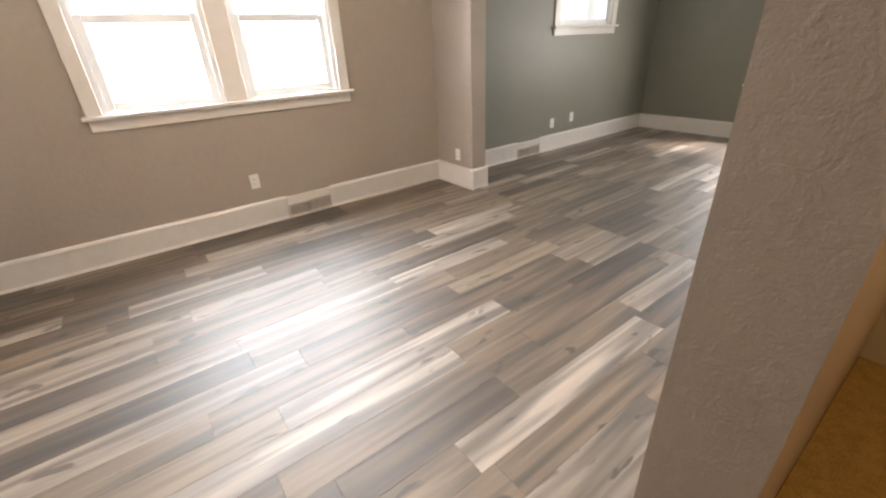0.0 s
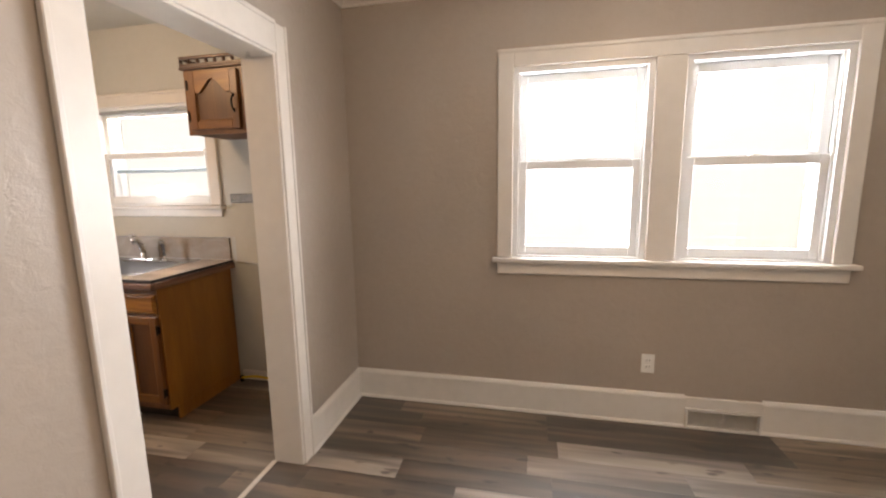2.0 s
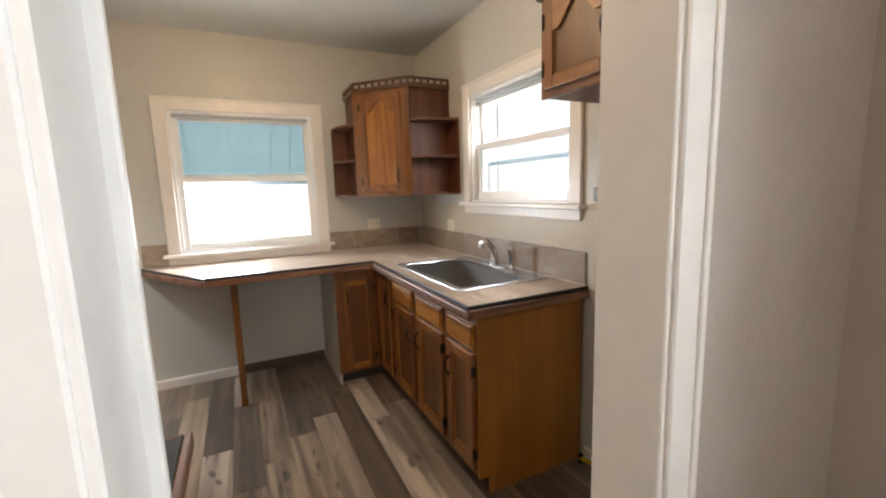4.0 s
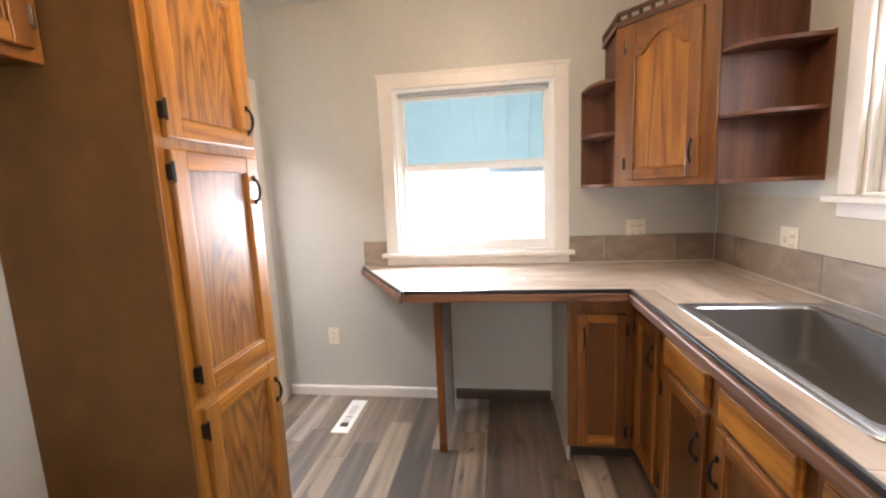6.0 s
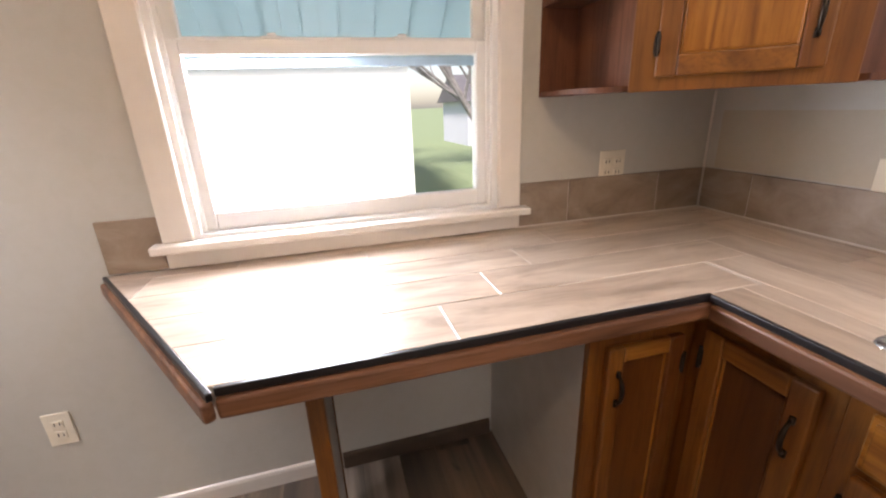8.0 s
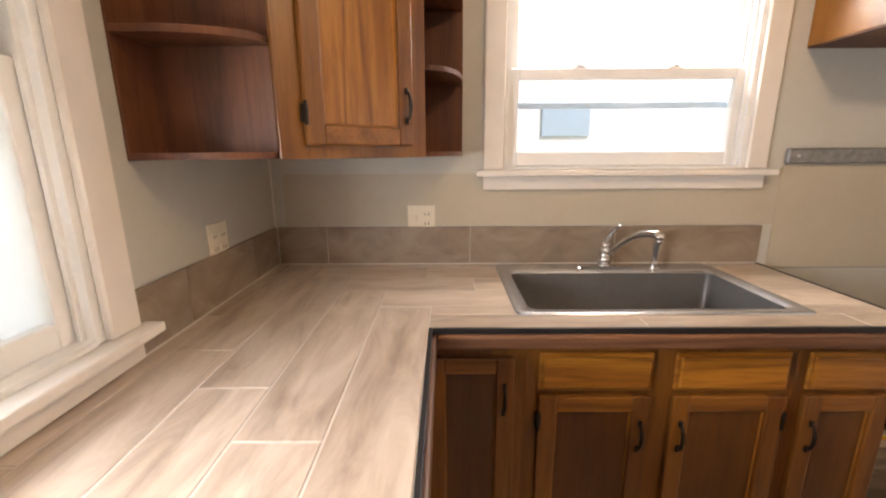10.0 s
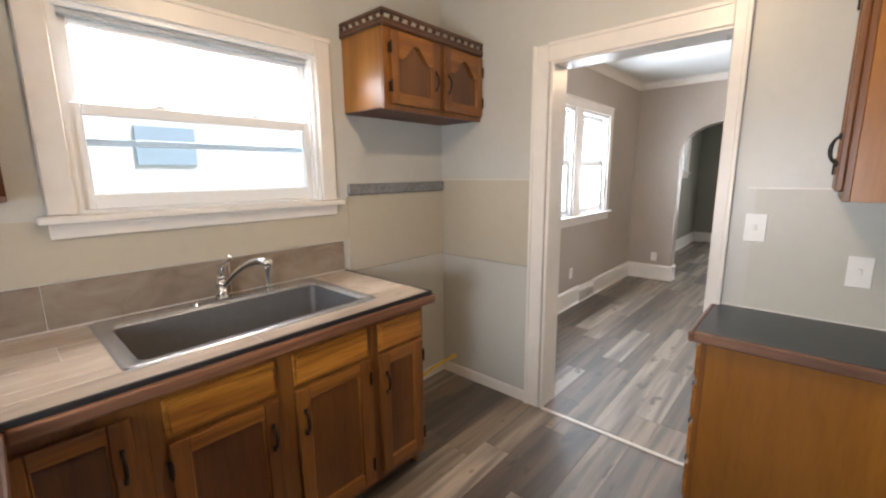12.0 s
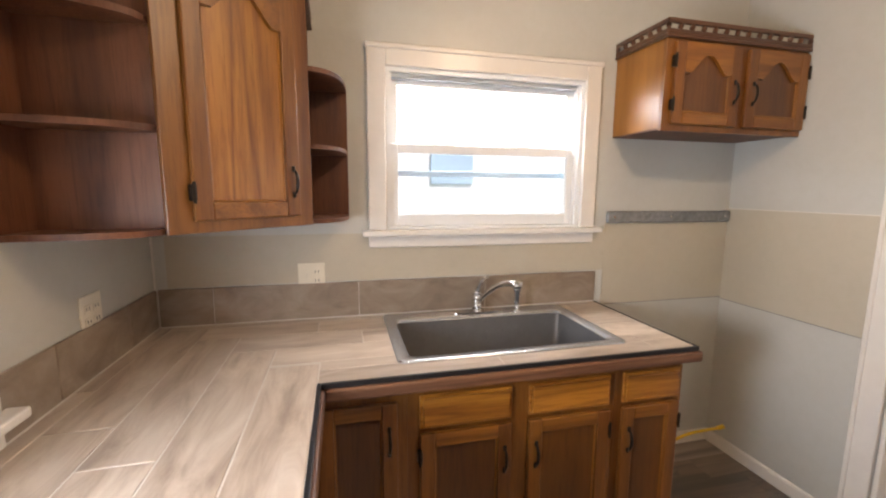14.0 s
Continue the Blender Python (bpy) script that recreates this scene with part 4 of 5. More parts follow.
def sink():
    ob = thing("kitchen_sink", (-1.66, -0.22, CT), "large grey drop-in sink with a brushed rim, set in the counter", "sink")
    x0, x1, y0, y1 = -2.110, -1.215, -0.515, 0.045
    ix0, ix1, iy0, iy1 = -2.060, -1.268, -0.472, -0.072
    bm = bmesh.new()

    def ring(x0, x1, y0, y1, r, z, n=6):
        vs = []
        for cx, cy, a0 in ((x1 - r, y1 - r, 0), (x0 + r, y1 - r, 90), (x0 + r, y0 + r, 180), (x1 - r, y0 + r, 270)):
            for i in range(n + 1):
                a = radians(a0 + 90 * i / n)
                vs.append(bm.verts.new((cx + r * math.cos(a), cy + r * math.sin(a), z)))
        return vs

    def bridge(a, b):
        k = len(a)
        for i in range(k):
            bm.faces.new((a[i], a[(i + 1) % k], b[(i + 1) % k], b[i]))

    rings = [ring(x0, x1, y0, y1, 0.028, CT + 0.0008), ring(x0 + 0.002, x1 - 0.002, y0 + 0.002, y1 - 0.002, 0.027, CT + 0.006), ring(x0 + 0.010, x1 - 0.010, y0 + 0.010, y1 - 0.010, 0.022, CT + 0.0075),
             ring(ix0 - 0.006, ix1 + 0.006, iy0 - 0.006, iy1 + 0.006, 0.034, CT + 0.006), ring(ix0, ix1, iy0, iy1, 0.030, CT - 0.002)]
    for a, b in zip(rings, rings[1:]):
        bridge(a, b)
    bmesh.ops.recalc_face_normals(bm, faces=bm.faces[:])
    part("rim", bm, SINK_RIM, ob, "light grey brushed rim", True)
    bm = bmesh.new()
    rings = [ring(ix0, ix1, iy0, iy1, 0.030, CT - 0.002), ring(ix0 + 0.008, ix1 - 0.008, iy0 + 0.008, iy1 - 0.008, 0.030, CT - 0.18), ring(ix0 + 0.03, ix1 - 0.03, iy0 + 0.03, iy1 - 0.03, 0.03, CT - 0.205)]
    for a, b in zip(rings, rings[1:]):
        bridge(a, b)
    bm.faces.new(rings[-1])
    bmesh.ops.recalc_face_normals(bm, faces=bm.faces[:])
    for f in bm.faces:
        f.normal_flip()
    part("basin", bm, SINK_GREY, ob, "dark grey composite basin", True)
    bm = bmesh.new()
    cyl(bm, (-1.66, -0.25, CT - 0.2045), (-1.66, -0.25, CT - 0.200), 0.055, 0.050, 24)
    cyl(bm, (-1.66, -0.25, CT - 0.200), (-1.66, -0.25, CT - 0.196), 0.028, 0.024, 20)
    part("drain", bm, CHROME, ob)


sink()


def faucet():
    zb = CT + 0.0078
    cx, cy = -1.668, -0.020
    ob = thing("faucet", (cx, cy, zb), "chrome single-lever faucet with an arched spout on a deck plate", "faucet")
    bm = bmesh.new()
    pts = []
    for i in range(28):
        a = 2 * math.pi * i / 28
        pts.append((cx + 0.005 + 0.100 * math.copysign(1, math.cos(a)) + 0.028 * math.cos(a), cy + 0.028 * math.sin(a)))
    prism(bm, pts, zb - 0.001, zb + 0.008)
    top = [e for f in bm.faces if f.normal.z > 0.9 for e in f.edges]
    bmesh.ops.bevel(bm, geom=top, offset=0.004, segments=2, affect="EDGES")
    part("deck_plate", bm, CHROME, ob)
    bm = bmesh.new()
    for a, b, r0, r1 in ((0.007, 0.016, 0.029, 0.026), (0.016, 0.050, 0.022, 0.020), (0.050, 0.056, 0.024, 0.024), (0.056, 0.088, 0.021, 0.023), (0.088, 0.108, 0.023, 0.015)):
        cyl(bm, (cx, cy, zb + a), (cx, cy, zb + b), r0, r1, 22)
    part("body", bm, CHROME, ob, "", True)
    bm = bmesh.new()
    lv = [(cx, cy, zb + 0.095), (cx + 0.002, cy - 0.012, zb + 0.125), (cx + 0.006, cy - 0.035, zb + 0.155), (cx + 0.012, cy - 0.062, zb + 0.180), (cx + 0.018, cy - 0.085, zb + 0.192)]
    tube(bm, lv, [0.015, 0.013, 0.011, 0.010, 0.008], 12)
    part("lever", bm, CHROME, ob, "curved chrome lever", True)
    bm = bmesh.new()
    ex, ey, n = -1.545, -0.190, 16
    sp = []
    for i in range(n + 1):
        u = i / n
        sp.append((cx + (ex - cx) * u, cy + (ey - cy) * u, zb + 0.040 + 0.128 * math.sin(math.pi * 0.56 * u) ** 0.9))
    tube(bm, sp, [0.013 + 0.003 * (i / n) ** 2 for i in range(n + 1)], 14)
    e = sp[-1]
    for z0, z1, r0, r1 in ((0.004, -0.014, 0.017, 0.016), (-0.014, -0.028, 0.014, 0.013)):
        cyl(bm, (e[0], e[1], e[2] + z0), (e[0], e[1], e[2] + z1), r0, r1, 18)
    part("spout", bm, CHROME, ob, "arched chrome spout", True)


def side_sprayer():
    zb = CT + 0.0070
    cx, cy = -1.470, -0.030
    ob = thing("side_sprayer", (cx, cy, zb), "upright chrome side sprayer standing on the sink deck", "faucet sprayer")
    bm = bmesh.new()
    for a, b, r0, r1 in ((0.0, 0.006, 0.025, 0.023), (0.006, 0.030, 0.017, 0.014)):
        cyl(bm, (cx, cy, zb + a), (cx, cy, zb + b), r0, r1, 20)
    part("holder", bm, CHROME, ob, "", True)
    bm = bmesh.new()
    tube(bm, [(cx, cy, zb + 0.022), (cx, cy, zb + 0.060), (cx + 0.001, cy, zb + 0.095), (cx + 0.004, cy - 0.008, zb + 0.125), (cx + 0.006, cy - 0.016, zb + 0.145)], [0.010, 0.012, 0.014, 0.018, 0.015], 14)
    part("spray_head", bm, CHROME, ob, "", True)


side_sprayer()
faucet()


# ---- wall cabinets ----
def gallery(parent, line, z, mat=RAIL_WOOD):
    """Low gallery rail: small turned spindles between two strips, along a plan line."""
    for a, b in zip(line, line[1:]):
        a, b = Vector((*a, 0)), Vector((*b, 0))
        d = (b - a)
        L = d.length
        M = frame_of((a.x, a.y, z), d, Vector((d.y, -d.x, 0)))
        for nm, zz in (("lower_strip", 0.0), ("upper_strip", 0.042)):
            bm = bmesh.new()
            box(bm, (-0.008, -0.009, zz), (L + 0.008, 0.009, zz + 0.019), 0.004, M, 2)
            part(nm, bm, mat, parent, "dark brown gallery rail")
        n = max(1, round(L / 0.058))
        for i in range(n + 1):
            x = L * i / n
            bm = bmesh.new()
            tube(bm, [M @ Vector((x, 0, zz)) for zz in (0.016, 0.022, 0.026, 0.031, 0.036, 0.040, 0.046)], [0.009, 0.007, 0.010, 0.012, 0.010, 0.007, 0.009], 8)
            part("spindle", bm, mat, parent)


def range_hood_cabinet():
    x0, x1, y0, z0, z1 = -0.928, KX1 - 0.003, -0.262, 1.760, 2.143
    ob = thing("wall_cabinet_over_range", (x0, y0, z0), "small honey oak wall cabinet with two arched doors", "cabinet", "upper oak cabinets")
    bx("body", (x0, y0 + 0.018, z0 + 0.012), (x1, KYN - 0.001, z1), OAK_SIDE, ob, 0.001)
    bx("bottom", (x0 + 0.002, y0 + 0.018, z0 + 0.006), (x1 - 0.002, KYN - 0.001, z0 + 0.0118), REDWOOD, ob, 0.0)
    bx("face_frame", (x0 - 0.001, y0, z0), (x1, y0 + 0.018, z1), OAK, ob, 0.002)
    bx("cornice", (x0 - 0.016, y0 - 0.018, z1 - 0.002), (x1, KYN - 0.001, z1 + 0.012), RAIL_WOOD, ob, 0.004)
    w = 0.345
    cab_door(ob, frame_of((x0 + 0.035, y0, z0 + 0.028), (1, 0, 0), (0, -1, 0)), w, z1 - z0 - 0.045, True, (w - 0.030, 0.145), 0.0)
    cab_door(ob, frame_of((x0 + 0.425, y0, z0 + 0.028), (1, 0, 0), (0, -1, 0)), w, z1 - z0 - 0.045, True, (0.030, 0.145), w)
    gallery(ob, [(x0 - 0.004, KYN - 0.01), (x0 - 0.004, y0 - 0.006), (x1 - 0.008, y0 - 0.006)], z1 + 0.012)


range_hood_cabinet()


def corner_cabinet():
    z0, z1 = 1.370, 2.148
    A, B = (-2.735, -0.565), (-2.400, -0.262)
    ob = thing("corner_wall_cabinet", (-2.6, -0.4, z0), "honey oak corner wall cabinet with arched door and open shelves", "cabinet", "upper oak cabinets")
    bm = bmesh.new()
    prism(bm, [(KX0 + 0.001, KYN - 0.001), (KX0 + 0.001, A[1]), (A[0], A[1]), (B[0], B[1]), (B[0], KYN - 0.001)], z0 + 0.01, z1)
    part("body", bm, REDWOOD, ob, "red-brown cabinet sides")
    d = Vector((B[0] - A[0], B[1] - A[1], 0))
    L = d.length
    M = frame_of((A[0], A[1], z0), d, Vector((d.y, -d.x, 0)))
    bm = bmesh.new()
    box(bm, (-0.012, -0.018, 0.0), (L + 0.012, 0.0, z1 - z0), 0.002, M)
    part("face_frame", bm, OAK, ob)
    w = L - 0.105
    cab_door(ob, M @ Matrix.Translation((0.0525, -0.018, 0.035)), w, z1 - z0 - 0.07, True, (w - 0.028, 0.115), 0.0, panel_mat=OAK_LIGHT)
    bm = bmesh.new()
    prism(bm, [(KX0 + 0.001, KYN - 0.001), (KX0 + 0.001, A[1] - 0.02), (A[0] + 0.01, A[1] - 0.025), (B[0] + 0.025, B[1] - 0.01), (B[0] + 0.02, KYN - 0.001)], z1, z1 + 0.012)
    part("cornice", bm, RAIL_WOOD, ob)
    gallery(ob, [(KX0 + 0.012, A[1] - 0.010), (A[0] + 0.006, A[1] - 0.012), (B[0] + 0.012, B[1] - 0.004), (B[0] + 0.010, KYN - 0.012)], z1 + 0.012)
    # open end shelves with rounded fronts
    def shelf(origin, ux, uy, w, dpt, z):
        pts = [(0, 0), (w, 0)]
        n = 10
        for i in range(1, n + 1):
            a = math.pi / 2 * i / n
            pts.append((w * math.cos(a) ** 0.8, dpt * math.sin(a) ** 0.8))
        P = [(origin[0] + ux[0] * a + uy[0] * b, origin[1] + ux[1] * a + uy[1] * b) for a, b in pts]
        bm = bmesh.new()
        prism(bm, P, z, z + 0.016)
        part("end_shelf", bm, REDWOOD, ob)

    for z in (z0 + 0.002, 1.640, 1.905):
        shelf((B[0], KYN - 0.008), (1, 0), (0, -1), 0.150, 0.315, z)
        shelf((KX0 + 0.008, A[1]), (0, -1), (1, 0), 0.130, 0.290, z)
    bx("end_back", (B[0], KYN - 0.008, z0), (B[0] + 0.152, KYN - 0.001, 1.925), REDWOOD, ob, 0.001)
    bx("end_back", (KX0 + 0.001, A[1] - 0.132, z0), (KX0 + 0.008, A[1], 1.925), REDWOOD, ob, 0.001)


corner_cabinet()


# ---- black counter by the opening ----
def small_counter():
    x0, x1, y0, y1 = -0.575, KX1 - 0.002, -2.238, -1.615
    ob = thing("drawer_base_cabinet", (x0, y1, 0), "honey oak drawer cabinet with a plain side", "cabinet", G)
    bx("body", (x0, y0, 0.0), (x1, y1 - 0.02, 0.815), OAK_SIDE, ob, 0.001)
    bx("face_frame", (x0, y1 - 0.02, 0.09), (x1, y1, 0.815), OAK, ob, 0.001)
    for z0, z1 in ((0.645, 0.79), (0.475, 0.625), (0.30, 0.455), (0.115, 0.28)):
        M = frame_of((x1 - 0.03, y1, z0), (-1, 0, 0), (0, 1, 0))
        dr = drawer_front(ob, M, x1 - x0 - 0.06, z1 - z0)
        handle(dr, M @ Matrix.Translation((0, -0.02, 0)), 0.19, (z1 - z0) / 2, True)
    top = thing("small_worktop", (x0, y1, 0.815), "black slate-look laminate worktop with an oak edge", "countertop")
    bx("slab", (x0 - 0.012, y0, 0.818), (x1, y1 + 0.022, 0.857), SLATE, top, 0.002)
    bx("oak_edge", (x0 - 0.030, y0, 0.816), (x0 - 0.012, y1 + 0.022, 0.856), EDGE_WOOD_Y, top, 0.004)
    bx("oak_edge", (x0 - 0.030, y1 + 0.022, 0.816), (x1, y1 + 0.040, 0.856), EDGE_WOOD, top, 0.004)


small_counter()


def side_wall_cabinet():
    x0, x1, y0, y1, z0, z1 = -0.52, KX1 - 0.002, -2.238, -1.935, 1.345, 2.130
    ob = thing("wall_cabinet_by_opening", (x0, y1, z0), "honey oak wall cabinet with a plain side and gallery rail", "cabinet", "upper oak cabinets")
    bx("body", (x0, y0, z0), (x1, y1 - 0.018, z1), OAK_SIDE, ob, 0.001)
    bx("face_frame", (x0, y1 - 0.018, z0), (x1, y1, z1), OAK, ob, 0.002)
    w = x1 - x0 - 0.05
    cab_door(ob, frame_of((x1 - 0.025, y1, z0 + 0.03), (-1, 0, 0), (0, 1, 0)), w, z1 - z0 - 0.06, True, (w - 0.03, 0.13), 0.0)
    bx("cornice", (x0 - 0.016, y0, z1), (x1, y1 + 0.016, z1 + 0.012), RAIL_WOOD, ob, 0.004)
    gallery(ob, [(x1 - 0.008, y1 + 0.004), (x0 - 0.004, y1 + 0.004), (x0 - 0.004, y0 + 0.01)], z1 + 0.012)


side_wall_cabinet()


# ---- tall pantry and fridge-space cabinet ----
def pantry():
    x0, x1, y0, y1 = -1.955, -1.480, KYS + 0.002, -2.105
    ob = thing("pantry_cabinet", (x0, y1, 0), "tall honey oak pantry cabinet with three stacked doors", "cabinet")
    bx("body", (x0, y0, 0.09), (x1 - 0.004, y1 - 0.019, 2.13), BROWN_SIDE, ob, 0)
    bx("side_panel", (x1 - 0.004, y0, 0.0), (x1, y1 - 0.019, 2.13), BROWN_SIDE, ob, 0.001, "brown laminate side")
    bx("face_frame", (x0, y1 - 0.019, 0.09), (x1 + 0.001, y1, 2.13), OAK_LIT, ob, 0.002)
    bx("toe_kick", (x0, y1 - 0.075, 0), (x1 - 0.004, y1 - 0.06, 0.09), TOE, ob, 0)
    w = 0.405
    for z0, z1, pz, hz in ((0.115, 0.765, 0.52, (0.08, -0.075)), (0.800, 1.545, 0.625, (0.075, -0.065)), (1.575, 2.105, 0.10, (0.075, -0.07))):
        M = frame_of((x1 - 0.030, y1, z0), (-1, 0, 0), (0, 1, 0))
        cab_door(ob, M, w, z1 - z0, False, (w - 0.027, pz), 0.0, hz=hz, stile=0.058, panel_mat=OAK_FLAME, stile_mat=OAK_LIT, rail_mat=OAK_DRAWER)
    bx("cornice", (x0 - 0.01, y0, 2.13), (x1 + 0.01, y1 + 0.014, 2.142), RAIL_WOOD, ob, 0.004)


pantry()


def fridge_cabinet():
    x0, x1, y0, y1, z0, z1 = -1.476, -0.664, KYS + 0.002, -2.40, 1.78, 2.13
    ob = thing("wall_cabinet_over_fridge_space", (x0, y1, z0), "honey oak wall cabinet above the empty fridge space", "cabinet", "upper oak cabinets")
    bx("body", (x0, y0, z0 + 0.01), (x1, y1 - 0.018, z1), BROWN_SIDE, ob, 0)
    bx("face_frame", (x0, y1 - 0.018, z0), (x1, y1, z1), OAK, ob, 0.002)
    w = 0.36
    for a, p, hg in ((x1 - 0.03, w - 0.03, 0.0), (x1 - 0.42, 0.03, w)):
        cab_door(ob, frame_of((a, y1, z0 + 0.03), (-1, 0, 0), (0, 1, 0)), w, z1 - z0 - 0.06, True, (p, 0.12), hg)


fridge_cabinet()


# ---- small fittings ----
def plate(name, M, w, h, kind, mat, label):
    """Wall plate with outlets or a switch; local origin at its middle on the wall."""
    ob = thing(name, M.translation, label, "outlet" if kind != "switch" else "switch")
    bm = bmesh.new()
    box(bm, (-w / 2, -0.006, -h / 2), (w / 2, -0.0005, h / 2), 0.003, M, 2)
    part("cover_plate", bm, mat, ob)
    n = 2 if w > 0.09 else 1
    for i in range(n):
        cx = 0 if n == 1 else (i - 0.5) * 0.046
        if kind == "outlet" or (kind == "mixed" and i == 1):
            for cz in (-0.020, 0.020):
                bm = bmesh.new()
                box(bm, (cx - 0.016, -0.009, cz - 0.014), (cx + 0.016, -0.005, cz + 0.014), 0.003, M, 2)
                s = part("socket", bm, mat, ob)
                for dx in (-0.007, 0.007):
                    bm = bmesh.new()
                    box(bm, (cx + dx - 0.0015, -0.0095, cz - 0.004), (cx + dx + 0.0015, -0.0088, cz + 0.007), 0, M)
                    part("slot", bm, SLOT, s)
        else:
            bm = bmesh.new()
            box(bm, (cx - 0.006, -0.013, -0.010), (cx + 0.006, -0.005, 0.014), 0.002, M)
            part("toggle", bm, mat, ob)
    return ob


plate("wall_outlet", frame_of((1.835, 0.0, 0.375), (1, 0, 0), (0, -1, 0)), 0.072, 0.115, "outlet", WHITE_PLATE, "white duplex outlet low on the taupe wall")
plate("wall_outlet", frame_of((DX1, -0.33, 0.31), (0, -1, 0), (-1, 0, 0)), 0.072, 0.115, "outlet", WHITE_PLATE, "white duplex outlet beside the arch")
plate("wall_outlet", frame_of((5.47, LYN, 0.34), (1, 0, 0), (0, -1, 0)), 0.072, 0.115, "outlet", WHITE_PLATE, "white outlet on the sage living room wall")
plate("wall_outlet", frame_of((5.86, LYN, 0.37), (1, 0, 0), (0, -1, 0)), 0.072, 0.115, "switch", WHITE_PLATE, "white cable plate on the sage living room wall")
plate("wall_outlet", frame_of((-2.418, KYN, 1.112), (1, 0, 0), (0, -1, 0)), 0.115, 0.118, "mixed", IVORY, "ivory double plate above the backsplash by the sink")
plate("wall_outlet", frame_of((KX0, -0.378, 1.112), (0, 1, 0), (1, 0, 0)), 0.110, 0.125, "outlet", IVORY, "ivory double outlet above the backsplash in the corner")
plate("wall_outlet", frame_of((KX0, -2.335, 0.432), (0, 1, 0), (1, 0, 0)), 0.075, 0.118, "outlet", IVORY, "ivory outlet below the counter end")
plate("light_switch", frame_of((KX1 - 0.003, -1.700, 1.208), (0, -1, 0), (-1, 0, 0)), 0.075, 0.118, "switch", WHITE_PLATE, "white toggle switch beside the opening")
plate("light_switch", frame_of((KX1 - 0.003, -2.028, 1.066), (0, -1, 0), (-1, 0, 0)), 0.072, 0.118, "switch", WHITE_PLATE, "white rocker switch plate above the black counter")


def wall_vent(name, M, w, h, label):
    ob = thing(name, M.translation, label, "vent")
    bm = bmesh.new()
    f = 0.018
    for lo, hi in (((0, -0.03, 0), (f, 0, h)), ((w - f, -0.03, 0), (w, 0, h)), ((f, -0.03, 0), (w - f, 0, f)), ((f, -0.03, h - f), (w - f, 0, h))):
        box(bm, lo, hi, 0.003, M)
    part("frame", bm, VENT_METAL, ob)
    bm = bmesh.new()
    box(bm, (f, -0.006, f), (w - f, -0.002, h - f), 0, M)
    part("backing", bm, VENT_METAL, ob)
    n = int((w - 2 * f) / 0.012)
    for i in range(n):
        x = f + (i + 0.5) * (w - 2 * f) / n
        bm = bmesh.new()
        lean = 0.35 if i < n / 2 else -0.35
        box(bm, (-0.0012, -0.024, f), (0.0012, -0.006, h - f), 0, M @ Matrix.Translation((x, 0, 0)) @ Matrix.Translation((0, -0.015, 0)) @ pose(0, 0, 0, 0, 0, math.degrees(lean)) @ Matrix.Translation((0, 0.015, 0)))
        part("slat", bm, VENT_METAL, ob)
    bm = bmesh.new()
    box(bm, (w / 2 - 0.006, -0.034, h * 0.45), (w / 2 + 0.006, -0.024, h * 0.62), 0.002, M)
    part("lever", bm, VENT_METAL, ob)


wall_vent("wall_vent", frame_of((2.045, 0.0, 0.0), (1, 0, 0), (0, -1, 0)), 0.40, 0.128, "painted metal wall register set into the baseboard")
wall_vent("wall_vent", frame_of((4.84, LYN, 0.0), (1, 0, 0), (0, -1, 0)), 0.40, 0.128, "painted metal wall register in the living room baseboard")
for a, b, y, nm in ((2.045, 2.445, 0.0, "baseboard_piece"), (4.84, 5.24, LYN, "baseboard_piece_living")):
    bm = bmesh.new()
    box(bm, (a, y - 0.018, 0.128), (b, y, 0.19), 0.003)
    solid(nm, bm, TRIM, "white painted baseboard above the register", "trim", kind="structure")


def floor_vent():
    ob = thing("floor_register", (-2.77, -2.155, 0.0), "white slotted floor register set in the planks", "vent")
    x0, x1, y0, y1, z = -2.96, -2.585, -2.205, -2.100, 0.0055
    bm = bmesh.new()
    a0, a1, b0, b1 = -2.90, -2.645, -2.178, -2.127
    for lo, hi in (((x0, y0, 0.0005), (x1, b0, z)), ((x0, b1, 0.0005), (x1, y1, z)), ((x0, b0, 0.0005), (a0, b1, z)), ((a1, b0, 0.0005), (x1, b1, z)), ((-2.785, b0, 0.0005), (-2.765, b1, z))):
        box(bm, lo, hi, 0.0015)
    part("frame", bm, WHITE_PLATE, ob)
    bx("opening", (a0, b0, 0.0002), (a1, b1, 0.0012), SLOT, ob, 0)
    for i in range(16):
        x = a0 + (i + 0.5) * (a1 - a0) / 16
        if -2.79 < x < -2.76 or x > -2.70:
            continue
        bx("slat", (x - 0.004, b0, 0.0012), (x + 0.004, b1, 0.0045), WHITE_PLATE, ob, 0)


floor_vent()


def grey_rail():
    ob = thing("wall_strip", (-0.94, KYN, 1.36), "grey metal strip fixed to the wall above the range space", "rail")
    bx("strip", (-0.94, KYN - 0.022, 1.333), (-0.150, KYN - 0.003, 1.394), GREY_STRIP, ob, 0.006)
    for x in (-0.90, -0.55, -0.19):
        bm = bmesh.new()
        cyl(bm, (x, KYN - 0.0235, 1.364), (x, KYN - 0.0215, 1.364), 0.006)
        part("screw", bm, CHROME, ob)


grey_rail()


